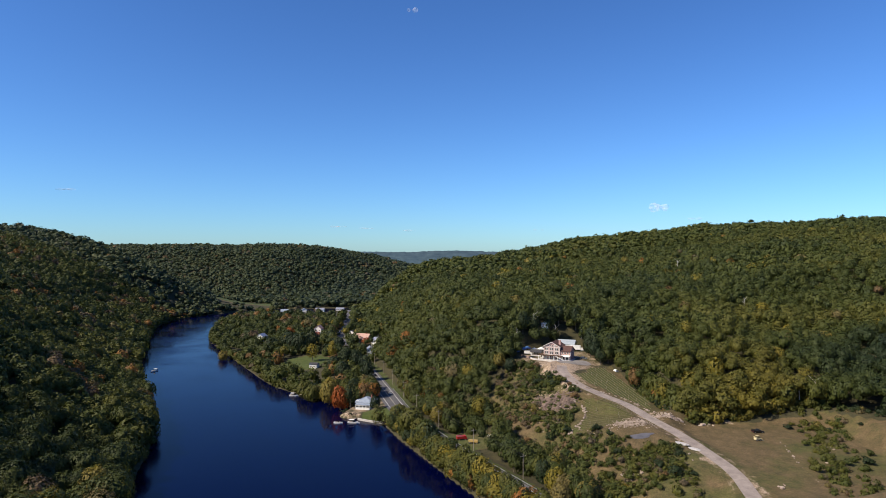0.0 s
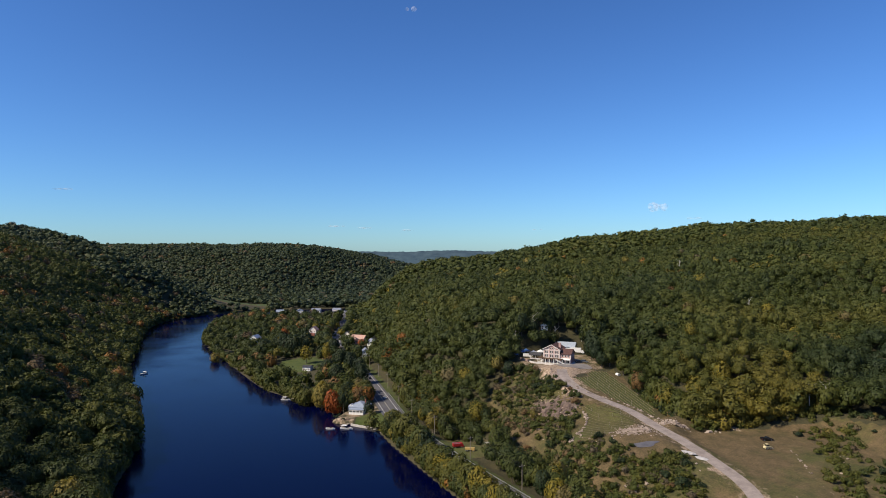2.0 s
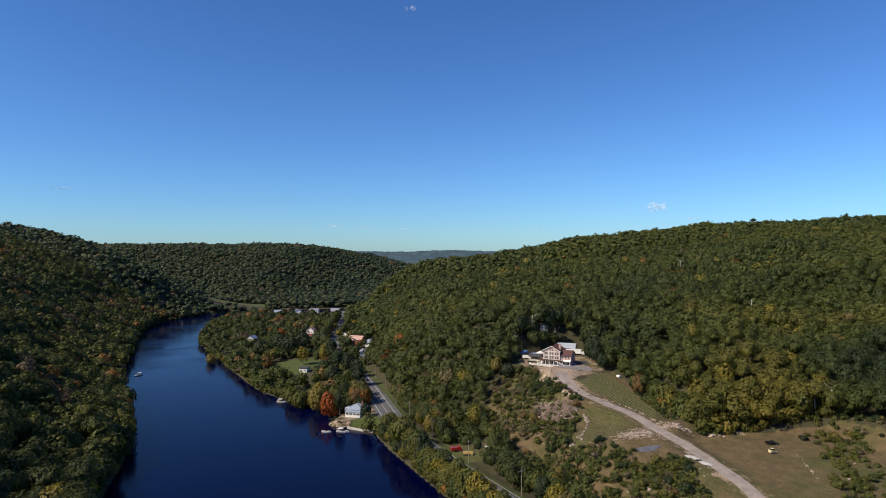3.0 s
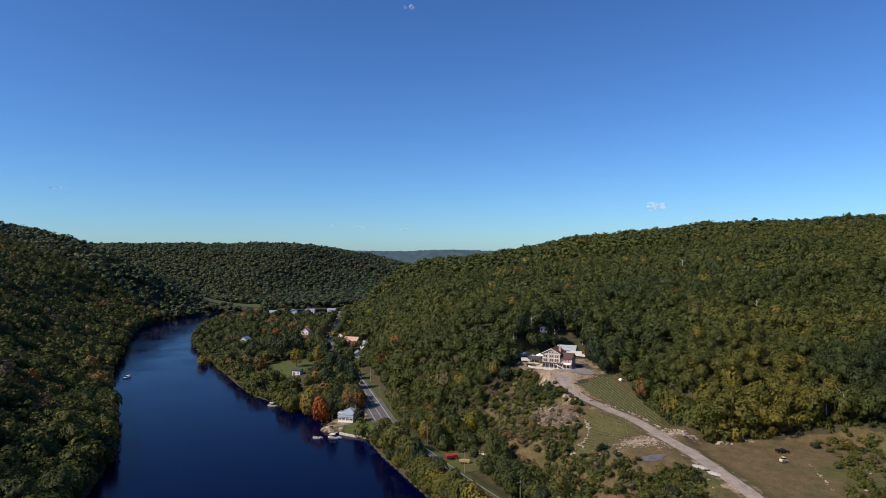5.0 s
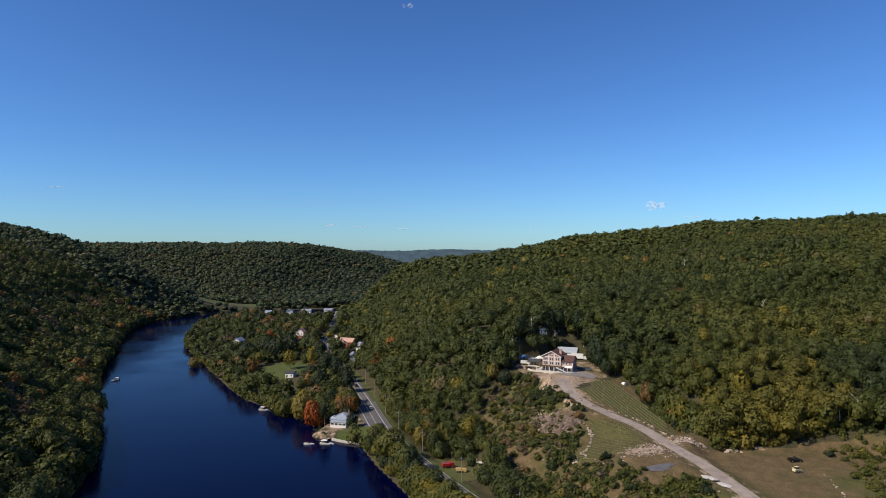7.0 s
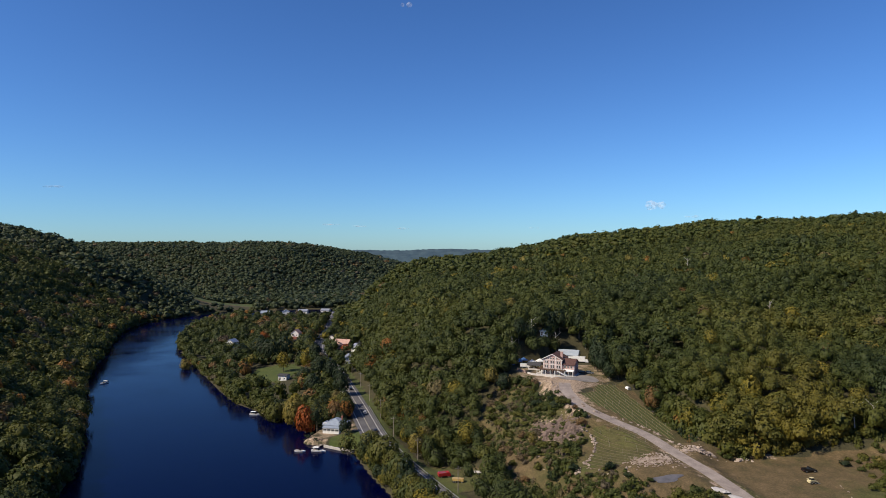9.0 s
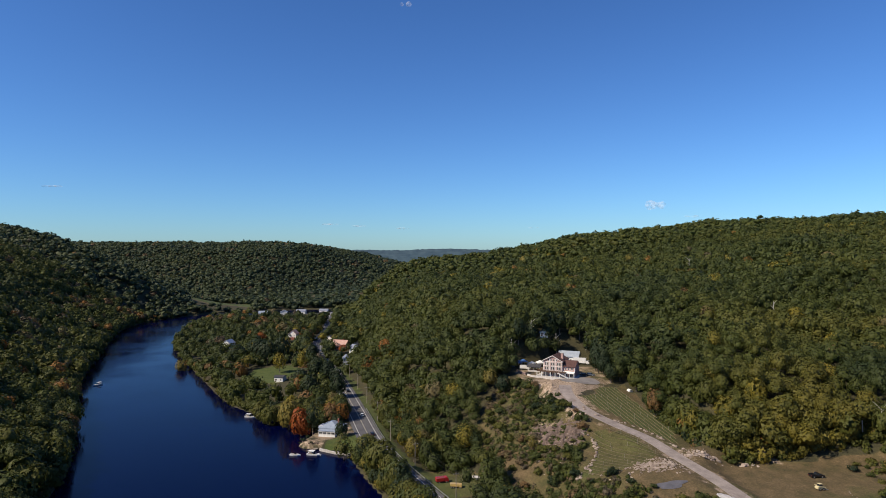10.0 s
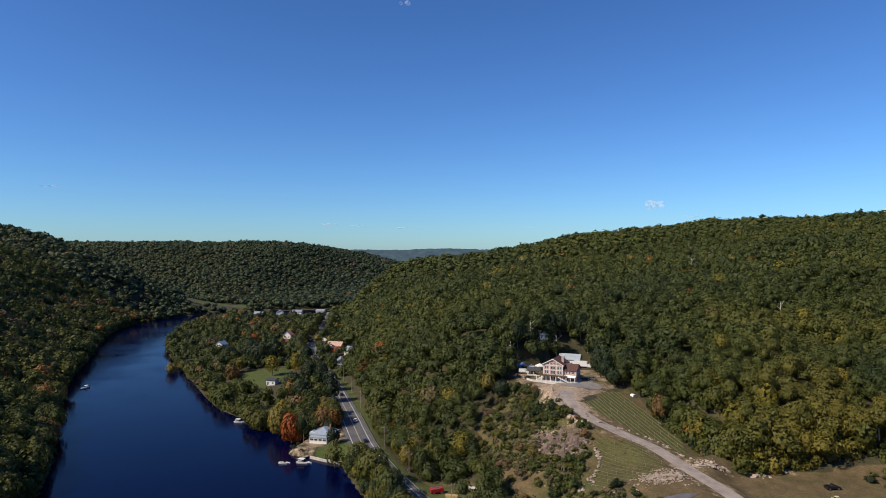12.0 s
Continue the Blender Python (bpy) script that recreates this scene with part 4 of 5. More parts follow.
for xx in (-9, -6.2, -3.4, -0.6, 2.2, 5.0, 8.3):
    part("post", box(xx - 0.14, xx + 0.14, -8.5, -8.22, 0, 2.85), WHITE, lodge)
    part("railing_post", box(xx - 0.06, xx + 0.06, -8.5, -8.38, 3.1, 4.1), TIMBER, lodge)
part("railing", joined(box(-9.1, 8.4, -8.5, -8.4, 4.02, 4.12), box(-9.1, 8.4, -8.47, -8.42, 3.3, 3.36), *[
    box(-9.0 + k * 0.35 - 0.02, -9.0 + k * 0.35 + 0.02, -8.47, -8.43, 3.36, 4.02) for k in range(50)]), TIMBER, lodge)
stair = part("stair", joined(*[box(4.2 + k * 0.42, 4.75 + k * 0.42, -10.0, -8.7, 2.9 - k * 0.19, 3.0 - k * 0.19) for k in range(15)]), CONCRETE, lodge)
for yy in (-10.1, -8.72):
    part("stringer", prism([(4.1, 2.75), (4.1, 3.15), (10.7, 0.35), (10.7, 0)], yy, yy + 0.1), WHITE, stair)
part("awning", prism([(-7.2, 2.6), (-7.2, 2.75), (-4.05, 3.35), (-4.05, 3.2)], 6.2, 13.2, "x"), WHITE, lodge, "white fabric awning")
for xx in (8.4, 10.6, 12.9):
    part("post", box(xx - 0.1, xx + 0.1, -7.1, -6.9, 0, 2.6), WHITE, lodge)
slab = mesh_object("terrace", [], [], CONCRETE)
bm = box(-10, 14.5, -11.2, 6.5, -1.2, 0.02, 0.05)
bm.to_mesh(slab.data)
bm.free()
slab.matrix_world = lodge.matrix_world.copy()
tagged(slab, "pale concrete terrace round the lodge", "terrace", kind="structure")

apron = mesh_object("parking_apron", [], [], surface("grey gravel", (0.16, 0.145, 0.135), (0.25, 0.228, 0.21), 0.2, 0.95))
ang, rad = np.meshgrid(np.linspace(0, 2 * math.pi, 32, endpoint=False), np.linspace(0.02, 1, 9))
ax_, ay_ = 78.5 + rad * np.cos(ang) * 12.0, 386 + rad * np.sin(ang) * 7 + rad * np.cos(ang) * 1.0
quads = [(r * 32 + k, r * 32 + (k + 1) % 32, (r + 1) * 32 + (k + 1) % 32, (r + 1) * 32 + k) for r in range(8) for k in range(32)]
apron.data.from_pydata(np.stack([ax_, ay_, ground(ax_, ay_) + 0.12], -1).reshape(-1, 3).tolist(), [], quads)
tagged(apron, "grey gravel parking apron in front of the lodge", "apron", kind="structure")
car(85.0, 397.6, 70, BLACK_P, "black car parked by the winery lodge", "parked cars", 33.2)
car(88.2, 397.2, 65, GREY_P, "dark grey car parked by the winery lodge", "parked cars", 33.2)

# low walls that hold the terraces
def terrace_wall(line, high, mat, label, step=1.5):
    w = thing("retaining_wall", pose(0, 0, 0), label, "wall")
    p = spline([(*q, 0) for q in line], step)[:, :2]
    for a, b in zip(p[:-1], p[1:]):
        d = (b - a) / np.linalg.norm(b - a)
        n = np.array((d[1], -d[0])) * 0.28
        b = b - d * 0.015
        top = 33.25 + high + rng.uniform(-0.06, 0.06)
        bm = prism([tuple(a - n), tuple(b - n), tuple(b + n), tuple(a + n)], 31.2, top, "z")
        bmesh.ops.bevel(bm, geom=bm.edges[:], offset=0.05, segments=1, affect="EDGES")
        part("stone", bm, mat, w)


terrace_wall([(55.2, 398.6), (57.5, 394.5), (62, 391.5), (66.5, 387.5), (71, 384.6), (74.5, 384)], 0.75, CONCRETE, "low whitish wall round the front terrace of the lodge")
terrace_wall([(51, 409), (52, 404), (54.5, 400)], 1.1, surface("pinkish stone blocks", (0.3, 0.2, 0.165), (0.44, 0.32, 0.27), 0.8, 0.9), "pinkish stone wall below the pavilion")

# pavilion, tents and sheds behind
pav = thing("pavilion", pose(61, 410.5, 33.2, 0, 0, -25), "open pavilion with a dark roof on white posts", "pavilion")
part("roof", gable_roof(-4, 4, -3, 3, 2.8, 4.1, 0.5, 0.2, "x"), ROOF_DARK, pav)
for px in (-3.7, 0, 3.7):
    for py in (-2.7, 2.7):
        part("post", box(px - 0.12, px + 0.12, py - 0.12, py + 0.12, -1, 2.8), WHITE, pav)
part("low_wall", joined(box(-4, 4, -3.05, -2.85, -1, 0.9), box(-4.05, -3.85, -2.85, 3, -1, 0.9)), CONCRETE, pav)
pav.scale = (0.85, 0.85, 0.95)
part("bar_counter", box(-2.5, 2.5, 0.6, 1.3, -1, 1.05, 0.03), TIMBER, pav)


def tent(x, y, turn, label, cloth=WHITE):
    t = thing("canopy_tent", pose(x, y, ground_at(x, y), 0, 0, turn), label, "tent", "canopy tents")
    bm = bmesh.new()
    bmesh.ops.create_cone(bm, cap_ends=True, segments=4, radius1=2.9, radius2=0.15, depth=1.3)
    bm.transform(Matrix.Translation((0, 0, 3.1)) @ Matrix.Rotation(radians(45), 4, "Z"))
    part("canopy", bm, cloth, t)
    part("valance", joined(box(-2.05, 2.05, -2.07, -2.03, 2.15, 2.45), box(-2.05, 2.05, 2.03, 2.07, 2.15, 2.45),
                           box(-2.07, -2.03, -2.03, 2.03, 2.15, 2.45), box(2.03, 2.07, -2.03, 2.03, 2.15, 2.45)), cloth, t)
    for px in (-1.95, 1.95):
        for py in (-1.95, 1.95):
            part("leg", box(px - 0.04, px + 0.04, py - 0.04, py + 0.04, 0, 2.2), METAL, t)


tent(65.8, 423.5, 10, "white peaked canopy tent behind the pavilion")
tent(60.6, 420.5, -20, "white peaked canopy tent behind the pavilion")
tent(53.6, 424, -15, "blue peaked canopy tent beside the woods", BLUE_P)
tent(56.8, 427.5, 20, "blue peaked canopy tent beside the woods", BLUE_P)
shed = house(86.0, 440, -22, 11.5, 8, 3.8, 6.2, WHITE, TIN, "long white shed with a pale tin roof behind the lodge", 1, 4, axis="x", z=33.2, name="shed")
cab = house(71.5, 444, -10, 4.5, 4, 2.3, 3.5, WHITE, SLATE, "small white cabin among the trees uphill", 1, 2, name="cabin")


def box_truck(x, y, turn, cab_mat, body_mat, label, length=6.5, high=2.9, z=None, name="box_truck"):
    t = thing(name, pose(x, y, ground_at(x, y) if z is None else z, 0, 0, turn), label, "truck")
    part("cargo_body", box(-1.15, 1.15, -length / 2 + 2, length / 2, 0.8, high, 0.06), body_mat, t)
    bm = prism([(-length / 2 + 1.9, 0.5), (-length / 2 + 1.9, 2.3), (-length / 2 + 0.7, 2.3), (-length / 2 + 0.15, 1.4), (-length / 2, 0.5)], -1.1, 1.1, "x")
    bmesh.ops.bevel(bm, geom=bm.edges[:], offset=0.08, segments=1, affect="EDGES")
    part("cab", bm, cab_mat, t)
    part("windscreen", prism([(-length / 2 + 0.66, 2.2), (-length / 2 + 0.2, 1.45), (-length / 2 + 0.14, 1.45), (-length / 2 + 0.6, 2.2)], -0.95, 0.95, "x"), GLASS, t)
    part("chassis", box(-0.5, 0.5, -length / 2 + 0.3, length / 2 - 0.1, 0.45, 0.78), RUBBER, t)
    for wx in (-0.95, 0.95):
        for wy in (-length / 2 + 1.1, length / 2 - 1.2):
            wheel(t, wx, wy, 0.45, 0.3)
    return t


box_truck(91.0, 431, 68, WHITE_P, WHITE_P, "white camper truck parked beside the shed", 9.5, 3.7, 33.2, "camper")
box_truck(56.0, 414.5, 75, WHITE_P, WHITE_P, "white van parked behind the pavilion", 5.5, 2.5, 33.2, "van")
box_truck(49, 424, 20, BLUE_P, BLUE_P, "blue truck parked at the edge of the woods", 5.5, 2.6)
car(78.5, 431, 80, WHITE_P, "white car parked beside the shed", "parked cars")

# white crates beside the vineyard
hut = thing("pump_hut", pose(104, 381, ground_at(104, 381), 0, 0, 20), "small white rounded pump hut at the forest edge", "hut")
hut.scale = (0.62, 0.62, 0.62)
part("shell", prism([(-1.6, -0.5), (1.6, -0.5), (1.6, 0.9), (1.1, 1.7), (0, 2.0), (-1.1, 1.7), (-1.6, 0.9)], -1.8, 1.8), WHITE, hut)
part("door", box(-0.5, 0.5, -1.88, -1.78, 0, 1.6), METAL, hut)

# ---- machines in the field ----
dig = thing("skid_loader", pose(141, 284, ground_at(141, 284), 0, 0, 100), "pale yellow skid loader standing in the field", "loader")
bm = prism([(-1.3, 0.4), (1.4, 0.4), (1.5, 1.2), (0.9, 1.35), (-1.0, 1.2)], -0.75, 0.75, "x")
bmesh.ops.bevel(bm, geom=bm.edges[:], offset=0.06, segments=1, affect="EDGES")
part("body", bm, PALE_P, dig)
part("cab", prism([(-0.7, 1.25), (0.7, 1.3), (0.6, 2.1), (-0.5, 2.1)], -0.55, 0.55, "x"), GLASS, dig)
part("cab_roof", box(-0.62, 0.62, -0.6, 0.7, 2.1, 2.2, 0.03), PALE_P, dig)
for sx in (-0.9, 0.9):
    part("lift_arm", prism([(1.3, 1.5), (1.3, 1.75), (-1.5, 1.15), (-1.9, 0.5), (-1.7, 0.45), (-1.4, 0.9)], sx - 0.1, sx + 0.1, "x"), PALE_P, dig)
    for yy in (-0.75, 0.75):
        wheel(dig, sx, yy, 0.42, 0.3)
part("bucket", prism([(-1.8, 0.15), (-2.6, 0.1), (-2.6, 0.2), (-2.0, 0.3), (-1.9, 0.85), (-1.75, 0.85)], -1.0, 1.0, "x"), METAL, dig)
car(146.3, 294.7, 95, BLACK_P, "black pickup truck parked in the dry field", pickup=True, s=1.15)

# ---- yard beside the highway ----
fire = box_truck(9.5, 322, 105, RED_P, RED_P, "old red utility truck parked in the roadside yard", 5.4, 2.1)
part("rack", joined(box(-1.0, -0.9, -0.6, 2.5, 2.1, 2.35), box(0.9, 1.0, -0.6, 2.5, 2.1, 2.35)), METAL, fire)
dump = thing("dump_truck", pose(15, 315, ground_at(15, 315), 0, 0, 80), "rusty yellow dump truck in the roadside yard", "truck")
dump.scale = (0.8, 0.8, 0.8)
part("cab", box(-1.05, 1.05, -2.9, -1.4, 0.6, 2.2, 0.1), YELLOW_P, dump)
part("windscreen", box(-0.9, 0.9, -2.95, -2.88, 1.4, 2.05), GLASS, dump)
part("hopper", prism([(-1.2, 1.0), (2.6, 1.0), (3.0, 2.2), (-1.4, 2.2)], -1.1, 1.1, "x"), YELLOW_P, dump)
part("chassis", box(-0.5, 0.5, -2.6, 2.6, 0.5, 0.98), RUBBER, dump)
for wx in (-0.9, 0.9):
    for wy in (-2.1, 1.2, 2.3):
        wheel(dump, wx, wy, 0.5, 0.34)
trailer = thing("flatbed_trailer", pose(24, 320, ground_at(24, 320), 0, 0, 85), "pale flatbed trailer at the edge of the yard", "trailer")
part("bed", box(-1.1, 1.1, -2.4, 2.4, 0.7, 0.95, 0.03), CONCRETE, trailer)
part("drawbar", rod((0, -2.4, 0.75), (0, -3.6, 0.5), 0.07, 0.07), METAL, trailer)
for wx in (-1.0, 1.0):
    wheel(trailer, wx, 0.5, 0.38, 0.24)

# ---- highway ----
for y, off, mat, label, flip in ((486, 1.9, BLACK_P, "black car driving on the highway", 180), (424, 1.9, WHITE_P, "white car driving on the highway", 180),
                                 (387, 1.9, BLACK_P, "dark car driving on the highway", 180), (470, -1.9, GREY_P, "grey car driving on the highway", 0),
                                 (322, -1.9, BLACK_P, "black car driving on the shaded highway", 0)):
    x, yy, z, a = on_road(y, off)
    car(x, yy, a + flip, mat, label, "cars on the highway", z)

rail = thing("guardrail", pose(0, 0, 0), "galvanised steel guardrail along the highway edge", "guardrail")
rail_line = np.array([on_road(y, 6.6)[:3] for y in np.arange(250, 440, 4.0)])
for k in range(len(rail_line)):
    x, y, z = rail_line[k]
    part("post", box(x - 0.08, x + 0.08, y - 0.08, y + 0.08, z - 0.6, z + 0.7), METAL, rail)
beam = ribbon("beam", np.array([(x, y, z + 0.55) for x, y, z in rail_line]), 0.05, 0.0, METAL, rail, thick=0.35)


def pole(x, y, turn):
    p = thing("utility_pole", pose(x, y, ground_at(x, y), 0, 0, turn), "weathered wooden utility pole beside the highway", "pole", "utility poles")
    part("shaft", rod((0, 0, -0.5), (0, 0, 10.5), 0.17, 0.12, 8), PLANK, p)
    part("crossarm", box(-1.3, 1.3, -0.07, 0.07, 9.6, 9.75), PLANK, p)
    for k in (-1.2, -0.4, 0.4, 1.2):
        part("insulator", rod((k, 0, 9.75), (k, 0, 9.95), 0.06, 0.04), CONCRETE, p)


spots = []
for y in (262, 300, 338, 376, 414, 452, 490, 528):
    x, yy, z, a = on_road(y, 9.2)
    pole(x, yy, a)
    spots.append((x, yy, ground_at(x, yy), a))
for off in (-1.2, 0.4, 1.2):
    cu = bpy.data.curves.new("cable", "CURVE")
    cu.dimensions, cu.bevel_depth = "3D", 0.025
    sp = cu.splines.new("POLY")
    pts = []
    for (x0, y0, z0, a0), (x1, y1, z1, a1) in zip(spots[:-1], spots[1:]):
        for u in np.arange(6) / 6:
            ca, sa = math.cos(radians(a0)), math.sin(radians(a0))
            pts.append((x0 + (x1 - x0) * u + off * ca, y0 + (y1 - y0) * u + off * sa, z0 + (z1 - z0) * u + 9.95 - 2.4 * u * (1 - u), 1))
    sp.points.add(len(pts) - 1)
    for q, v in zip(sp.points, pts):
        q.co = v
    cu.materials.append(RUBBER)
    tagged(new("overhead_cable", cu), "thin black overhead cable strung between the poles", "cable")

# ---- house on the river ----
rh = thing("river_house", pose(-48.5, 399, 2.6, 0, 0, -14), "white riverside house with a blue-grey hipped roof", "house")
part("wall", box(-5.5, 5, -3, 7, -1.2, 3.4), WHITE, rh)


def hip(x0, x1, y0, y1, z0, z1, inset, thick=0.25):
    bm = bmesh.new()
    lo = [bm.verts.new(p) for p in ((x0, y0, z0), (x1, y0, z0), (x1, y1, z0), (x0, y1, z0))]
    up = [bm.verts.new(p) for p in ((x0, y0, z0 + thick), (x1, y0, z0 + thick), (x1, y1, z0 + thick), (x0, y1, z0 + thick))]
    xm = (x0 + x1) / 2
    a, b = bm.verts.new((xm, y0 + inset, z1)), bm.verts.new((xm, y1 - inset, z1))
    bm.faces.new(lo[::-1])
    for k in range(4):
        bm.faces.new((lo[k], lo[(k + 1) % 4], up[(k + 1) % 4], up[k]))
    bm.faces.new((up[0], up[1], a))
    bm.faces.new((up[1], up[2], b, a))
    bm.faces.new((up[2], up[3], b))
    bm.faces.new((up[3], up[0], a, b))
    bmesh.ops.recalc_face_normals(bm, faces=bm.faces)
    return bm


part("roof", hip(-6.1, 5.6, -3.6, 7.6, 3.4, 6.4, 4.6), SLATE, rh)
part("sunroom", box(-4.8, 4.4, -5.6, -3.02, -1.2, 2.7), WHITE, rh)
part("sunroom_roof", prism([(-5.9, 2.7), (-5.9, 2.85), (-3.1, 3.35), (-3.1, 3.2)], -5.1, 4.7, "x"), SLATE, rh)
for xx in (-3.6, -1.3, 1.0, 3.2):
    window(rh, xx, -5.6, 1.7, 1.9, 1.2, 0, WHITE)
for yy in (-1.2, 2, 5):
    window(rh, -5.5, yy, 1.7, 1.2, 1.3, -90, WHITE)
    window(rh, 5, yy, 1.7, 1.2, 1.3, 90, WHITE)
part("dormer", gable_walls(-6.4, -3.4, -2.6, 0.6, 4.3, 5.0, "y", 3.0), WHITE, rh)
part("chimney", box(2.2, 3.0, 3, 3.8, 4, 7.2, 0.04), BRICK, rh)
house(-52, 422, -14, 9, 7, 2.9, 4.4, WHITE, METAL, "white garage with a pale roof behind the river house", 1, 2, axis="x", name="garage")
fence = thing("board_fence", pose(-33, 390, 3.2, 0, 0, 24), "white board fence along the house driveway", "fence")
for k in range(9):
    part("post", box(-0.07, 0.07, k * 2.0 - 0.07, k * 2.0 + 0.07, -1.0, 1.5), WHITE, fence)
for k in range(8):
    part("board", box(-0.05, 0.03, k * 2.0 + 0.07, k * 2.0 + 1.93, 0.05, 1.4), WHITE, fence)
wall_pts = [(-51, 378), (-43, 373), (-34, 369), (-25, 365)]
sea = thing("seawall", pose(0, 0, 0), "low pale stone seawall along the lawn", "seawall")
for (x0, y0), (x1, y1) in zip(wall_pts[:-1], wall_pts[1:]):
    n = 7
    for k in range(n):
        u, v = k / n, (k + 1) / n - 0.008
        ax, ay, bx, by = x0 + (x1 - x0) * u, y0 + (y1 - y0) * u, x0 + (x1 - x0) * v, y0 + (y1 - y0) * v
        bm = prism([(ax, ay), (bx, by), (bx + 0.3, by + 0.75), (ax + 0.3, ay + 0.75)], -1.5, 1.15 + rng.uniform(-0.08, 0.12), "z")
        bmesh.ops.bevel(bm, geom=bm.edges[:], offset=0.06, segments=1, affect="EDGES")
        part("stone", bm, CONCRETE, sea)


def dock(x, y, turn, length, wide, label, high=0.55):
    d = thing("dock", pose(x, y, 0, 0, 0, turn), label, "dock", "docks on the river")
    n = int(length / 0.6)
    for k in range(n):
        b = new("plank", shared(("plank", wide), lambda: box(-wide / 2, wide / 2, 0.02, 0.57, 0, 0.09, 0.01), PLANK))
        b.parent, b.location = d, (0, -k * 0.6, high)
    for k in range(0, n + 1, 5):
        for sx in (-1, 1):
            part("pile", rod((sx * wide / 2, -k * 0.6, -2), (sx * wide / 2, -k * 0.6, high + 0.7), 0.11, 0.1, 7), TIMBER, d)
    return d


def boat(x, y, turn, length, label, canopy=True, moving=False):
    b = thing("motorboat", pose(x, y, 0, 0, 0, turn), label, "boat")
    w = length * 0.17
    out = [(-w, length * 0.45), (-w * 1.05, 0), (-w * 0.75, -length * 0.3), (0, -length * 0.55), (w * 0.75, -length * 0.3), (w * 1.05, 0), (w, length * 0.45)]
    bm = prism(out, -0.35, 0.75, "z")
    for v in bm.verts:
        if v.co.z < 0:
            v.co.x *= 0.7
            v.co.y *= 0.92
    part("hull", bm, WHITE, b)
    part("cockpit", prism([(p * 0.75, q * 0.75 + 0.3) for p, q in out], 0.74, 0.8, "z"), PLANK, b)
    part("windshield", prism([(-0.6, 0.75), (-0.1, 1.35), (0.0, 1.35), (-0.45, 0.75)], -w * 0.7, w * 0.7, "x"), GLASS, b)
    part("motor", box(-0.25, 0.25, length * 0.45, length * 0.45 + 0.5, 0.1, 1.1, 0.05), RUBBER, b)
    if canopy:
        part("canopy", box(-w * 0.85, w * 0.85, -0.4, length * 0.35, 2.0, 2.08, 0.03), WHITE, b)
        for px in (-w * 0.8, w * 0.8):
            for py in (-0.3, length * 0.33):
                part("support", box(px - 0.03, px + 0.03, py - 0.03, py + 0.03, 0.75, 2.0), METAL, b)
    return b


dock(-52.5, 380.5, -38, 7.0, 1.8, "pale plank dock in front of the river house")
boat(-52.5, 371.5, 75, 7.5, "white motorboat with a canopy moored by the seawall")
boat(-61.5, 371.0, 80, 5.5, "small grey open boat moored on the river", False)
dock(-30, 366, -24, 5.0, 2.4, "short plank dock at the end of the lawn")
dock(-97, 447, -35, 8.0, 1.8, "plank dock under the riverside trees")
boat(-104, 441.5, 78, 7.0, "white pontoon boat tied up at the dock")
boat(-243, 533, -25, 7.0, "white motorboat under way on the river", True)
boat(-262, 716, 20, 5.0, "small white boat moored at the point", False)
slip = mesh_object("boat_ramp", [], [], CONCRETE)
bm = prism([(-98, 446), (-93, 441), (-88, 444), (-92, 451)], -0.8, 1.0, "z")
bm.to_mesh(slip.data)
bm.free()
tagged(slip, "pale concrete boat ramp at the waterline", "ramp")

# ---- houses on the peninsula and along the road ----
house(-106, 522, -12, 6.5, 6, 3.4, 4.2, WHITE, ROOF_DARK, "white flat-roofed garage beside the meadow", 1, 2, axis="x", name="garage")
house(-190, 664, -15, 8, 9, 5.2, 8.0, WHITE, METAL, "white two-storey house under dark trees", 2, 2)
gh = house(-140, 714, -8, 8, 9, 6.0, 9.5, CREAM, ROOF_PINK, "pinkish gabled house with a brick terrace", 2, 2)
part("porch", box(-3.0, 3.0, -6.4, -4.52, 0, 2.6), BRICK, gh)
house(-80, 637, -20, 14, 9, 4.4, 7.6, SIDING, ROOF_PINK, "large house with faded pink roofs beside the road", 2, 4, True, "x")
house(-66, 645, 60, 10, 8, 5.0, 7.6, CREAM, ROOF_PINK, "cream house with a faded pink roof", 2, 3)
house(-64, 612, 35, 7, 8, 5.2, 8.0, WHITE, METAL, "white gabled house at the foot of the hill", 2, 2)
house(-67, 582, 10, 6, 10, 5.0, 7.2, WHITE, METAL, "white roadside house half hidden by trees", 2, 2)
house(-178, 1098, -10, 14, 8, 4.5, 7.0, CREAM, METAL, "distant cream house with a pale roof", 2, 4, axis="x")
house(-196, 1010, -5, 14, 8, 4.0, 6.5, WHITE, METAL, "white boathouse near the far water", 1, 3, axis="x", name="boathouse")
house(-246, 985, 10, 12, 9, 4.5, 7.5, SIDING, SLATE, "house with a blue-grey roof among the trees", 1, 3, axis="x")
house(-222, 1010, 10, 10, 8, 4.5, 7.0, WHITE, SLATE, "small white house with a blue-grey roof", 1, 2)
house(-100, 700, -15, 9, 8, 5.0, 7.5, CREAM, ROOF_DARK, "grey roadside house among the trees", 1, 2)

# ---- vineyards ----
SOIL = surface("dry straw mulch", (0.13, 0.105, 0.055), (0.21, 0.165, 0.095), 0.6, 0.95, bump=0.4)


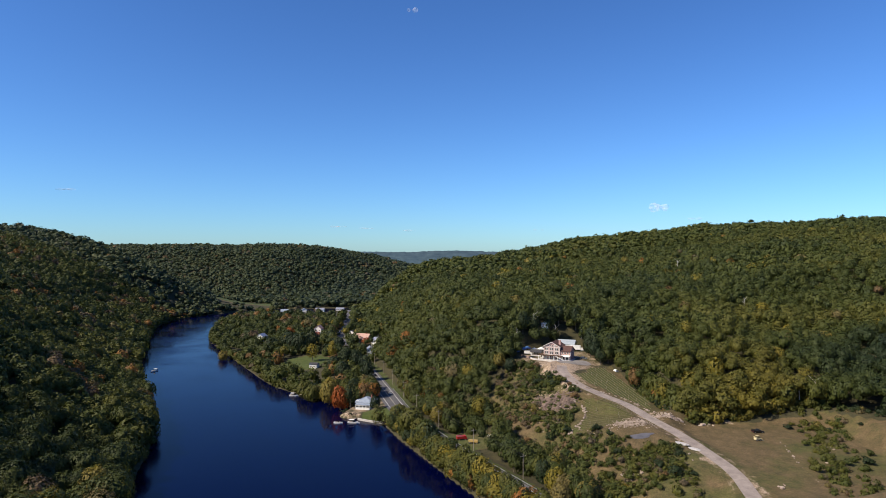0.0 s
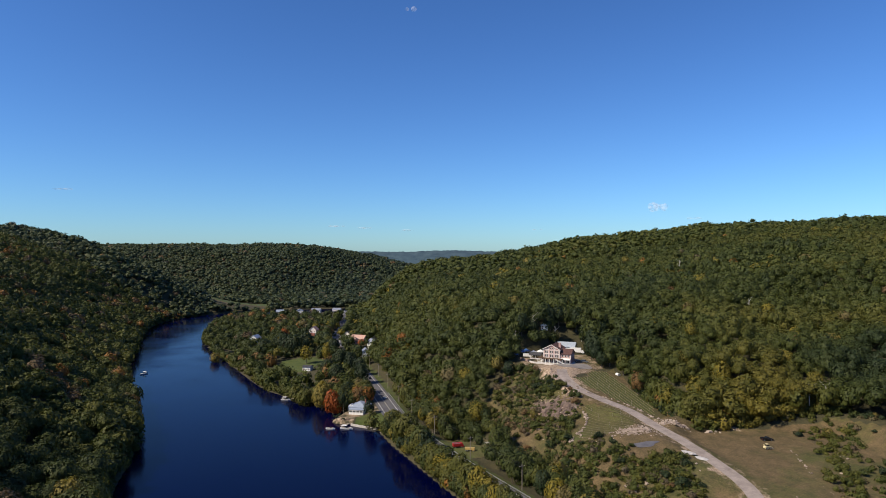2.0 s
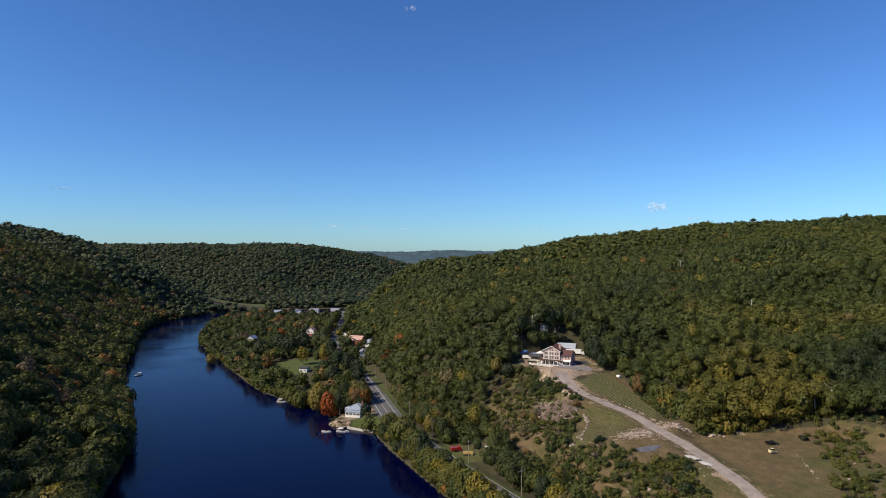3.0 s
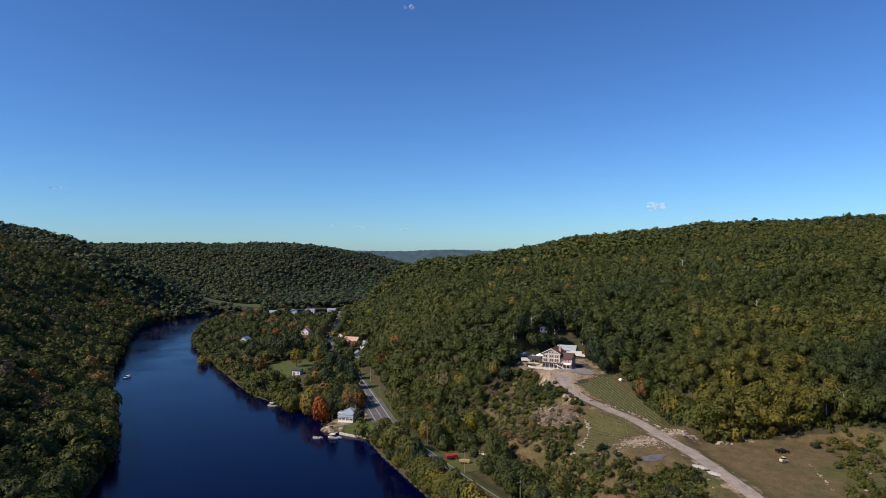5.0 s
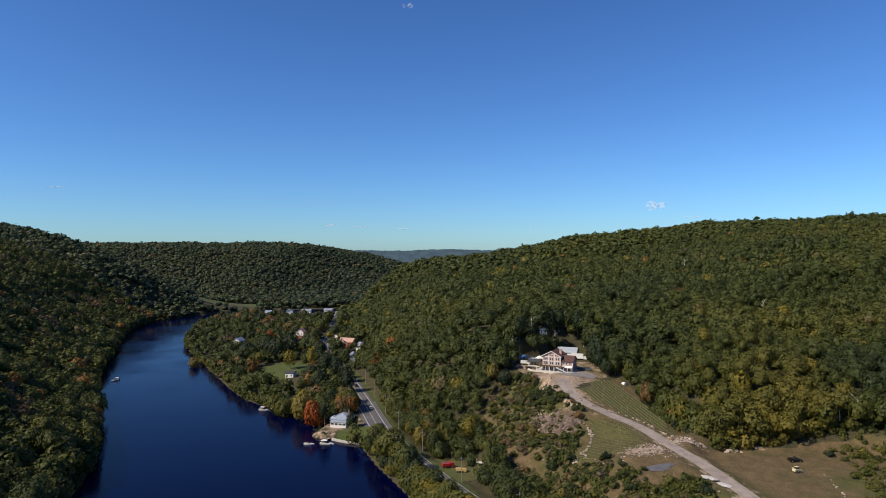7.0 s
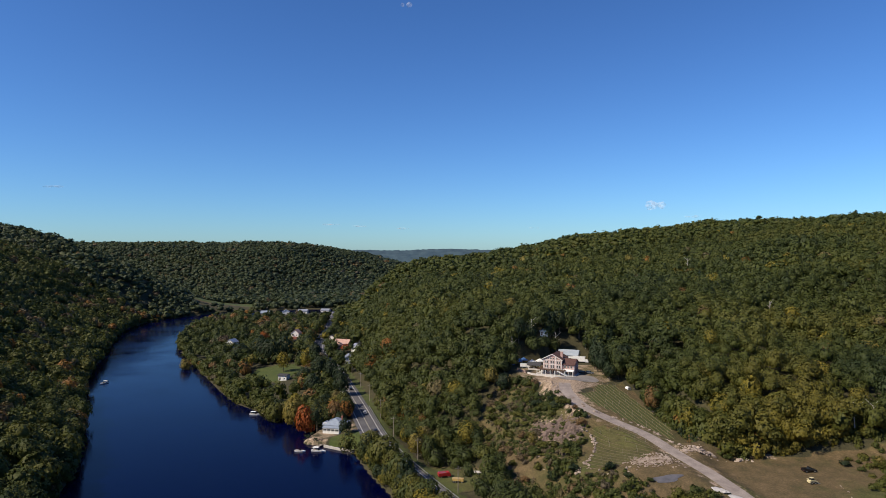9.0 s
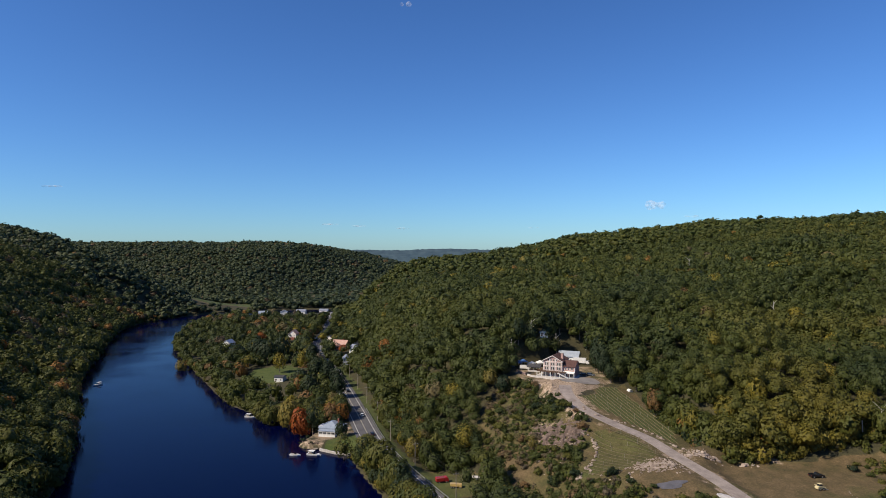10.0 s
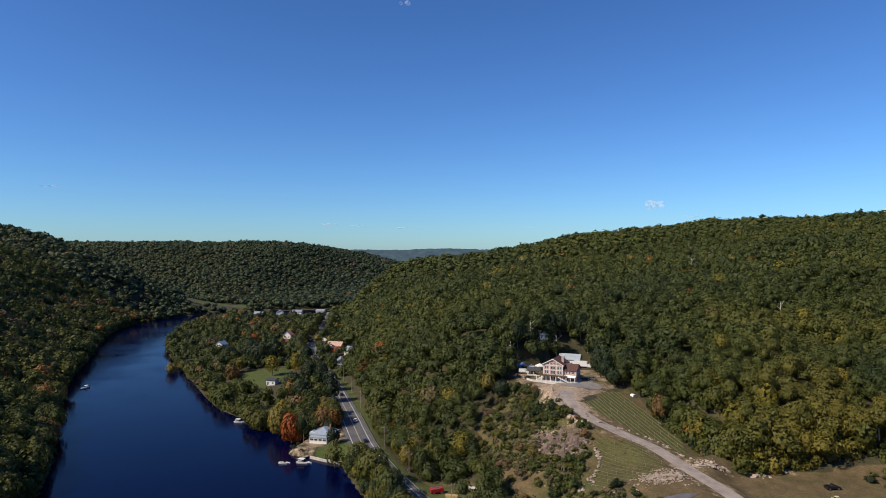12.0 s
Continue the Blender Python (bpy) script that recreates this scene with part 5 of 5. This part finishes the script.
def vine_row(x0, y0, x1, y1, label):
    r = thing("vine_row", pose(x0, y0, 0), label, "vineyard row", "rows of vines")
    n = max(3, int(math.hypot(x1 - x0, y1 - y0) / 1.6))
    ts = np.linspace(0, 1, n)
    px, py = x0 + (x1 - x0) * ts, y0 + (y1 - y0) * ts
    pz = ground(px, py)
    vs = []
    for k in range(n):
        if rng.uniform() < 0.8:
            v, f = SHAPES["bush"][k % 3]
            sel = rng.integers(24, len(f), 40)
            tri = v[f[sel]] * np.array((0.55, 0.55, 0.5)) + np.array((px[k] - x0 + rng.uniform(-0.2, 0.2), py[k] - y0, pz[k] + 0.75))
            vs.append(tri.reshape(-1, 3))
    if vs:
        vs = np.vstack(vs)
        mesh_object("vines", vs, np.arange(len(vs)).reshape(-1, 3), LEAVES["olive"], r)
    ribbon("mulch", np.column_stack([px - x0, py - y0, pz]), 0.24, 0.1, SOIL, r)
    for k in range(int(rng.integers(6)), n, 7):
        part("stake", box(px[k] - x0 - 0.04, px[k] - x0 + 0.04, py[k] - y0 - 0.04, py[k] - y0 + 0.04, pz[k] - 0.3, pz[k] + 1.5), PLANK, r)


def clip_row(poly, ox, oy, dx, dy):
    ts = np.arange(-80, 80, 0.5)
    ok = inside(poly, ox + dx * ts, oy + dy * ts)
    return (ts[ok].min(), ts[ok].max()) if ok.any() else None


for poly, (dx, dy), (cx, cy), gap, label in ((VINE_UP, (0.22, -0.976), (95, 340), 2.4, "young vines on stakes in the upper vineyard"),
                                            (VINE_LOW, (0.66, -0.75), (77, 315), 2.3, "terraced row of young vines in the lower vineyard")):
    for k in range(-12, 13):
        ox, oy = cx - dy * gap * k, cy + dx * gap * k
        hit = clip_row(poly, ox, oy, dx, dy)
        if hit and hit[1] - hit[0] > 4:
            vine_row(ox + dx * hit[0], oy + dy * hit[0], ox + dx * hit[1], oy + dy * hit[1], label)


# ---- rocks ----
wet = mesh_object("wet_patch", [], [], surface("wet dark gravel", (0.09, 0.088, 0.095), (0.14, 0.135, 0.145), 0.4, 0.35))
ang, rad = np.meshgrid(np.linspace(0, 2 * math.pi, 28, endpoint=False), np.linspace(0.02, 1, 7))
rad = rad * (1 + 0.16 * np.sin(3 * ang) + 0.1 * np.sin(5 * ang + 1))
ax_, ay_ = 88 + rad * np.cos(ang) * 5.5, 281 + rad * np.sin(ang) * 2.0 + rad * np.cos(ang) * 0.8
wet.data.from_pydata(np.stack([ax_, ay_, ground(ax_, ay_) + 0.12], -1).reshape(-1, 3).tolist(), [],
                     [(r * 28 + k, r * 28 + (k + 1) % 28, (r + 1) * 28 + (k + 1) % 28, (r + 1) * 28 + k) for r in range(6) for k in range(28)])
tagged(wet, "dark wet gravel patch beside the driveway", "gravel patch", kind="structure")


def rock_mesh(k):
    def make():
        bm = bmesh.new()
        bmesh.ops.create_icosphere(bm, subdivisions=1, radius=1)
        for v in bm.verts:
            v.co *= 0.85 + 0.75 * noise.noise(v.co * 1.3 + Vector((k * 7.3, 0, 0)))
            v.co.z *= 0.7
        return bm
    return make


def rock(x, y, size, mat, label, group, lift=0.15):
    k = int(rng.integers(7))
    r = new("boulder", shared(("boulder", k, mat.name), rock_mesh(k), mat))
    r.location = (x, y, ground_at(x, y) + size * lift)
    r.rotation_euler = (rng.uniform(-0.3, 0.3), rng.uniform(-0.3, 0.3), rng.uniform(0, 6.28))
    r.scale = (size * rng.uniform(0.8, 1.4), size * rng.uniform(0.7, 1.1), size * rng.uniform(0.6, 1.1))
    return tagged(r, label, "boulder", group)


def rocks_along(pts, count, size, spread, mat, label, group):
    p = spline([(*q, 0) for q in pts], 1.0)
    for _ in range(count):
        k = rng.integers(len(p))
        s = size * rng.uniform(0.4, 1.5)
        rock(p[k, 0] + rng.normal(0, spread), p[k, 1] + rng.normal(0, spread), s, mat, label, group)


rocks_along([(69.5, 350), (74, 341.5), (79.5, 335.5), (89, 331), (95.5, 324), (101.5, 313), (105, 305)], 60, 0.6, 0.35, STONE, "pale boulder lining the driveway", "driveway boulders")
rocks_along([(103.5, 304.5), (108, 305), (114, 306.5)], 36, 0.75, 0.6, STONE, "pale stacked retaining-wall boulder", "retaining wall boulders")
rocks_along([(123, 306), (129, 304.5)], 9, 0.9, 0.6, STONE, "whitish boulder at the field edge", "field boulders")
rocks_along([(66.5, 325.8), (69.5, 323), (71, 317), (69, 310), (64, 302), (59, 296.5)], 56, 0.62, 0.35, STONE, "pale boulder bordering the vineyard", "vineyard boulders")
rocks_along([(77, 291), (85, 291.5), (92, 298), (95.5, 302)], 20, 0.45, 1.9, STONE, "pale broken rubble stone", "rubble bank")
rocks_along([(68, 372), (64, 362), (62, 352), (66, 344)], 20, 0.6, 2.0, STONE, "pale rubble stone on the bank below the lodge", "rubble bank")
rocks_along([(50, 337), (57, 334), (63, 328), (58, 318), (54, 310)], 12, 1.3, 2.0, OUTCROP, "pinkish ledge rock in the cut slope", "ledge rocks")
rocks_along([(70, 262), (78, 254), (84, 258)], 14, 0.7, 1.6, STONE, "whitish boulder in the rough grass", "field boulders")
rocks_along([(124, 232), (128, 238)], 6, 0.6, 0.8, STONE, "whitish boulder at the field edge", "field boulders")
rocks_along([(60, 300), (72, 290), (80, 280)], 14, 0.6, 2.0, STONE, "whitish boulder in the rough grass", "field boulders")
rocks_along([(-64, 391), (-58, 385), (-53, 380)], 7, 0.6, 1.0, OUTCROP, "brown rock on the bank beside the river house", "bank rocks")
rocks_along([(97, 266), (104, 255)], 4, 0.7, 1.0, STONE, "lone pale boulder beside the driveway", "field boulders")

for x, y in ((102.1, 272.6), (105.4, 269.2)):
    heap = mesh_object("gravel_heap", [], [], surface("white crushed stone", (0.36, 0.34, 0.33), (0.5, 0.48, 0.47), 0.8, 0.95, bump=0.5))
    bm = bmesh.new()
    bmesh.ops.create_icosphere(bm, subdivisions=3, radius=1)
    for v in bm.verts:
        v.co *= 1 + 0.3 * noise.noise(v.co * 2.3 + Vector((x, 0, 0)))
        v.co = Vector((v.co.x * 3.6, v.co.y * 2.0, max(v.co.z, -0.3) * (0.55 + 0.25 * noise.noise(v.co * 5))))
    bm.to_mesh(heap.data)
    bm.free()
    heap.matrix_world = pose(x, y, ground_at(x, y) - 0.15, 0, 0, -35)
    tagged(heap, "low heap of white crushed stone beside the driveway", "gravel heap", "gravel heaps")

# the ledge of bare rock in the cut slope: broken steps that come out of the ground
lx, ly = np.meshgrid(np.arange(45, 72, 0.45), np.arange(302, 346, 0.45))
rise = np.array([[noise.fractal(Vector((x / 6, y / 4, 0.3)), 1.0, 2.0, 5) for x, y in zip(rx_, ry_)] for rx_, ry_ in zip(lx, ly)])
strata = (ly * 0.55 + lx * 0.12 + 2.2 * rise) / 1.6
stepped = np.floor(strata) + smooth((strata - np.floor(strata) - 0.55) / 0.35)
edge = np.min([np.hypot(lx - q[0], ly - q[1]) for q in spline([(*q, 0) for q in LEDGE + LEDGE[:1]], 1.0)], 0)
edge = np.where(inside(LEDGE, lx, ly), edge, -edge)
lift = np.clip(edge / 3.0 + 0.5 * rise, -0.8, 1.0) * 0.7 + (stepped - strata) * 1.5 * np.clip(edge / 2.5, 0, 1) + 0.3 * rise
n_l, m_l = lx.shape
ids = np.arange(n_l * m_l).reshape(n_l, m_l)
ledge = mesh_object("rock_ledge", np.stack([lx, ly, ground(lx, ly) + lift], -1).reshape(-1, 3),
                    np.stack([ids[:-1, :-1], ids[:-1, 1:], ids[1:, 1:], ids[1:, :-1]], -1).reshape(-1, 4), OUTCROP)
tagged(ledge, "broken ledge of bare pinkish rock in the cut slope", "rock", kind="structure")

# ---- shrubs of the cut slope and the rough ground ----
x, y = scatter(15, 105, 240, 400, 4.6, 0.5)
d_vine = ~inside(VINE_LOW, x, y) & (along(DRIVE, x, y)[0] > 6)
ok = inside(SCRUB, x, y) & d_vine & ~((x > 82) & (y > 271) & (y < 297)) & (rng.uniform(size=x.shape) < np.where(y > 305, 0.85, 0.78))
ok &= (np.sin(x / 7 + 2 * np.sin(y / 13)) + rng.normal(0, 0.6, x.shape) > np.where(y > 305, -1.0, -1.1)) & (np.hypot(x - 62, y - 366) > 9) & ~(inside(LEDGE, x, y) & (rng.uniform(size=x.shape) < 0.8))
for px, py in zip(x[ok], y[ok]):
    hues = ("grey", "olive", "grey", "olive", "grey", "green") if py > 305 else ("olive", "green", "green", "grey", "olive", "dark")
    bush(px, py, hues[rng.integers(len(hues))], rng.uniform(1.2, 3.0), "on the rough slope")
for k in range(14):
    u = rng.uniform()
    bush(49 + 16 * u + rng.uniform(-1, 1), 353 - 9 * u + rng.uniform(-2.5, 2.5), ("dark", "green", "dark", "olive")[k % 4], rng.uniform(2.0, 3.4), "above the rock ledge")
for px, py in ((163, 300), (166, 296), (170, 302), (174, 297), (168, 306), (180, 296), (186, 300), (176, 306), (192, 290), (184, 288), (160, 262), (172, 256),
               (180, 266), (121, 307), (128, 308), (134, 310), (88, 262), (94, 258), (97, 263), (92, 268)):
    bush(px + rng.uniform(-1, 1), py + rng.uniform(-1, 1), ("dark", "olive", "green")[rng.integers(3)], rng.uniform(1.4, 3.0), "at the edge of the dry field")

x, y = scatter(50, 94, 226, 262, 4.8, 0.5)
ok = (along(DRIVE, x, y)[0] > 7) & (np.sin(x / 6 + y / 5) + rng.normal(0, 0.6, x.shape) > 0.1)
for px, py in zip(x[ok], y[ok]):
    bush(px, py, ("grey", "olive", "olive", "green", "gold")[rng.integers(5)], rng.uniform(0.8, 2.4), "in the rough grass below the vineyard")
for px, py in ((-63, 391), (-60, 394), (-61, 387), (-56, 383)):
    bush(px, py, "dark", rng.uniform(1.2, 1.8), "on the bank beside the river house")
# the low scrub between the shrubs
LOW = [crown(rng, 4, 60, 0.2, core=0.5, low=-0.3, swing=0.5) for _ in range(6)]
x, y = scatter(15, 110, 240, 400, 1.8, 0.5)
drift = np.sin(x / 7 + 2 * np.sin(y / 13)) + 0.6 * np.sin(x / 3.1 + y / 4.7) + rng.normal(0, 0.4, x.shape)
ok = inside(SCRUB, x, y) & ~inside(VINE_LOW, x, y) & ~((x > 82) & (y > 271) & (y < 297)) & (along(DRIVE, x, y)[0] > 5) & (drift > np.where(y > 305, -0.9, -0.3))
ok &= (np.hypot(x - 62, y - 366) > 8) & ~(inside(LEDGE, x, y) & (rng.uniform(size=x.shape) < 0.65))
woods("low_scrub", "tangled grey-green scrub on the cut slope", x[ok], y[ok], 1.5, LOW, low=0.9, high=2.6, category="scrub", turn=0.3, turned_to=(0.85, 0.87), hue=0.0)
# taller tangle between the roadside trees and the vineyard
x, y = scatter(22, 100, 236, 400, 3.1, 0.5)
patchy = np.sin(x / 8 + 1.7 * np.sin(y / 11)) + 0.5 * np.sin(y / 4.3 + x / 6) + rng.normal(0, 0.35, x.shape)
ok = (inside(SCRUB, x, y) | (inside(OPEN, x, y) & (x < 96) & (y < 296))) & ~inside(VINE_LOW, x, y) & ~inside(LEDGE, x, y) & (along(DRIVE, x, y)[0] > 7)
ok &= ~((x > 80) & (y > 268) & (y < 300)) & (patchy > np.where(y > 300, 0.55, 0.2)) & (np.hypot(x - 62, y - 366) > 9)
woods("rough_shrubs", "mixed green, grey and russet shrubs on the rough ground", x[ok], y[ok], 2.2, MID, low=1.6, high=4.6, category="shrubs", turn=0.68, turned_to=(0.835, 0.878))
# small stones of the rubble banks
cx, cy, sx, sy, cnt = np.array([(88, 294.5, 5.0, 2.6, 420), (65, 357, 2.6, 7.0, 420), (108, 306, 4.0, 1.2, 120), (57, 322, 4.0, 7.0, 120)]).T
k = np.repeat(np.arange(4), cnt.astype(int))
x, y = cx[k] + rng.normal(0, 1, k.size) * sx[k], cy[k] + rng.normal(0, 1, k.size) * sy[k]
ok = along(DRIVE, x, y)[0] > 3.2
x, y = x[ok], y[ok]
size = rng.uniform(0.14, 0.5, x.size)
v = ICO_V[None] * rng.uniform(0.6, 1.2, (x.size, 12, 1)) * size[:, None, None] * np.array((1.2, 1, 0.7)) + np.stack([x, y, ground(x, y) + 0.05], 1)[:, None]
f = ICO_F[None] + (np.arange(x.size) * 12)[:, None, None]
tagged(mesh_object("rubble", v.reshape(-1, 3), f.reshape(-1, 3), STONE), "small pale stones strewn over the banks", "stones", kind="stuff")
# bushes filling the foot of the woods
rim = spline([(*q, 0) for q in ((108.5, 366), (109, 345), (115, 312), (128, 308), (141, 310), (165, 314), (188, 314), (203, 294), (228, 270))], 2.2)
for k in range(len(rim)):
    for off in (0.5, 4.5):
        if rng.uniform() < 0.8 and (abs(rim[k, 0] - 152) > 9 or off > 2):
            bush(rim[k, 0] + rng.uniform(-1.2, 1.2) + off * 0.5, rim[k, 1] + rng.uniform(-1.2, 1.2) + off, ("green", "olive", "dark", "olive", "dark")[rng.integers(5)],
                 rng.uniform(1.8, 3.8), "at the foot of the woods")
hedge = spline([(*q, 0) for q in ((187, 318), (178, 300), (165, 276), (157, 257), (145, 225))], 1.5)
for k in range(len(hedge)):
    for off in (-5, 0, 5, 10):
        if rng.uniform() < (0.75 if off == 0 else 0.4):
            bush(hedge[k, 0] + off + rng.uniform(-2, 2), hedge[k, 1] + rng.uniform(-2, 2) - off * 0.3, ("dark", "green", "green", "grey", "grey", "dark")[rng.integers(6)],
                 rng.uniform(0.6, 1.7), "in the rough strip across the field")
rocks_along([(150, 282), (148, 272), (144.6, 259), (141, 239)], 24, 0.4, 0.4, STONE, "whitish stone in the line along the rough strip", "field boulders")
rocks_along([(174, 288), (164, 268), (155, 246)], 12, 0.6, 2.4, STONE, "whitish boulder among the shrubs of the rough strip", "field boulders")
# trees on the edge of the fields
edge_poly = [(110, 345), (116, 312), (141, 311), (188, 317), (204, 297), (232, 270), (250, 282), (214, 314), (190, 334), (140, 330), (126, 345), (124, 375), (130, 400), (118, 410),
             (113, 375)]
behind = [(44, 430), (66, 431), (68, 441), (114, 440), (116, 448), (40, 446)]
belt(40, 240, 290, 445, 7.2, lambda x, y: (inside(edge_poly, x, y) | inside(behind, x, y)) & (np.hypot((x - 88) / 13, (y - 436) / 12) > 1), 3.8, 5.6, 11, 17, "at the edge of the woods", "forest edge trees",
     ("olive", "olive", "green", "lime", "dark", "olive", "green"))
belt(-420, -60, 200, 520, 8.0, lambda x, y: (shore(x, y)[0] > 1) & (shore(x, y)[0] < 9) & (shore(x, y)[1] <= 0) & (np.abs(x) < 60 + 0.7 * y),
     4.0, 6.0, 9, 14, "leaning over the steep river bank", "left bank trees", ("olive", "dark", "olive", "gold", "green", "orange", "olive"))

x, y = scatter(-420, -120, 470, 960, 7.0, 0.45)
s, sd = shore(x, y)
ok = (s > 0.3) & (s < 7) & (sd <= 0)
woods("far_shore_trees", "russet and golden trees leaning over the far river bank", x[ok], y[ok], 4.8, MID, low=7, high=12, turn=0.45, turned_to=(0.66, 0.94))
# thicket that closes the edge of the woods down to the ground
x = np.repeat(rim[:, 0], 5) + rng.uniform(-1.5, 4.5, 5 * len(rim))
y = np.repeat(rim[:, 1], 5) + rng.uniform(0.0, 7.5, 5 * len(rim))
x, y = x[x < 192], y[x < 192]
woods("edge_thicket", "leafy thicket along the foot of the woods", x, y, 2.9, MID, low=3.0, high=8.0, category="bushes", turn=0.93)
# young trees that close the steep bank above the vineyard
x, y = scatter(114, 132, 330, 372, 3.6, 0.5)
woods("bank_saplings", "young green trees on the bank above the vineyard", x, y, 2.8, FINE, low=5.0, high=9.5, turn=0.97)
# the rest of the edge trees and of the undergrowth
x, y = np.array(MORE_TREES).T
woods("edge_trees", "olive and green trees along the bank and the edge of the woods", x, y, 4.7, NEAR, low=10, high=15)
x, y = np.array(MORE_SHRUBS).T
woods("undergrowth", "low green and grey shrubs of the rough ground and the foot of the woods", x, y, 1.9, MID, low=1.5, high=3.2, category="shrubs", turn=0.8, turned_to=(0.8, 0.88), hue=-0.12)
# dead pale snags
for x, y, h in ((63, 438, 15), (80, 449.5, 15), (98, 449, 16), (50, 429, 15), (179, 318, 14), (222, 466, 17), (241, 650, 17), (188, 320, 12)):
    s = thing("dead_tree", pose(x, y, ground_at(x, y), 0, 0, x * 7), "bare pale dead tree standing in the woods", "tree", "dead trees")
    part("trunk", rod((0, 0, -0.5), (0.3, 0.1, h), 0.32, 0.12, 7), CONCRETE, s)
    for k in range(6):
        a = k * 2.2
        part("branch", rod((0.2, 0, h * (0.5 + k * 0.08)), (math.cos(a) * 3, math.sin(a) * 3, h * (0.5 + k * 0.08) + 3), 0.11, 0.03, 5), CONCRETE, s)

# dry grass tufts on the open ground
gxs, gys = scatter(60, 200, 225, 320, 1.15, 0.5)
ok = (inside(FIELD, gxs, gys) | inside(SCRUB, gxs, gys)) & (along(DRIVE, gxs, gys)[0] > 3.5) & (rng.uniform(size=gxs.shape) < 0.7)
gxs, gys = gxs[ok], gys[ok]
n = len(gxs)
gz = ground(gxs, gys)
a, s = rng.uniform(0, 6.28, (n, 1)), rng.uniform(0.08, 0.24, (n, 1))
tri = np.stack([np.concatenate([gxs[:, None] + np.cos(a) * s, gys[:, None] + np.sin(a) * s, gz[:, None] - 0.05], 1),
                np.concatenate([gxs[:, None] - np.cos(a) * s, gys[:, None] - np.sin(a) * s, gz[:, None] - 0.05], 1),
                np.concatenate([gxs[:, None] + np.sin(a) * s, gys[:, None], gz[:, None] + s * 1.3], 1)], 1).reshape(-1, 3)
tufts = mesh_object("dry_grass", tri, np.arange(3 * n).reshape(-1, 3), surface("dry grass blades", (0.11, 0.085, 0.04), (0.17, 0.13, 0.062), 0.15, 0.9, bump=0))
tagged(tufts, "tufts of dry brown grass", "grass", kind="stuff")

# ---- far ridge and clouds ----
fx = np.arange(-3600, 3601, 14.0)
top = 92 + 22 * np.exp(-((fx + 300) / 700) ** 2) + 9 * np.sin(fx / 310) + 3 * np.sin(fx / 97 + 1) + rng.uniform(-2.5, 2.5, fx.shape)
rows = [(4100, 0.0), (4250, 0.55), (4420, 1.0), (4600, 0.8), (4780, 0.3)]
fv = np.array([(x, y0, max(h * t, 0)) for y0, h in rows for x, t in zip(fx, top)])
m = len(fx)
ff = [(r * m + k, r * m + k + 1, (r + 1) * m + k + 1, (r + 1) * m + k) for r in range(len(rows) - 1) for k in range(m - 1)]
# the ridge's blue is distance haze, put into its base colour
ridge = mesh_object("far_ridge", fv, ff, surface("distant woods with haze blue", (0.028, 0.055, 0.078), (0.06, 0.098, 0.118), 0.02, 1.0, fine=5, bump=0), None, True)
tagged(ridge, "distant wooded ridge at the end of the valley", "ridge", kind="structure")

CLOUD, nd, lk, bs = material("thin cloud", 1.0)
bs.inputs["Base Color"].default_value = (0.9, 0.9, 0.9, 1)
cn = noise_node(nd, lk, 0.03, 5)
cr = ramp(nd, ((0.4, (0, 0, 0)), (0.8, (0.34, 0.34, 0.34))))
lk.new(cn.outputs["Fac"], cr.inputs[0])
lk.new(cr.outputs[0], bs.inputs["Alpha"])


def cloud(x, y, z, w, h, lumps):
    bms = []
    for k in range(lumps):
        bm = bmesh.new()
        bmesh.ops.create_icosphere(bm, subdivisions=3, radius=1)
        r = rng.uniform(0.5, 1.0)
        for v in bm.verts:
            v.co *= 1 + 0.25 * noise.noise(v.co * 1.7 + Vector((k * 3.1, x, 0)))
            v.co = Vector((v.co.x * w * 0.4 * r + rng.uniform(-0.001, 0.001) + (k / max(1, lumps - 1) - 0.5) * w * 0.8, v.co.y * w * 0.3 * r, v.co.z * h * 0.5 * r))
        bms.append(bm)
    c = mesh_object("cloud", [], [], CLOUD)
    bm = joined(*bms)
    bm.to_mesh(c.data)
    bm.free()
    c.location = (x, y, z)
    c.data.polygons.foreach_set("use_smooth", [True] * len(c.data.polygons))
    tagged(c, "small faint white cloud low in the sky", "cloud", "small clouds", "structure")


for px, py, w, h, n in ((1173, 366, 95, 65, 4), (1235, 386, 70, 16, 3), (730, 407, 70, 12, 3), (606, 400, 80, 12, 3), (655, 403, 70, 10, 3), (122, 334, 90, 14, 3), (960, 406, 60, 8, 2), (735, 16, 60, 50, 2)):
    cloud((px - 790) / 1120 * 4400, 4400, 100 - (py - 446) / 1120 * 4400, w, h, n)
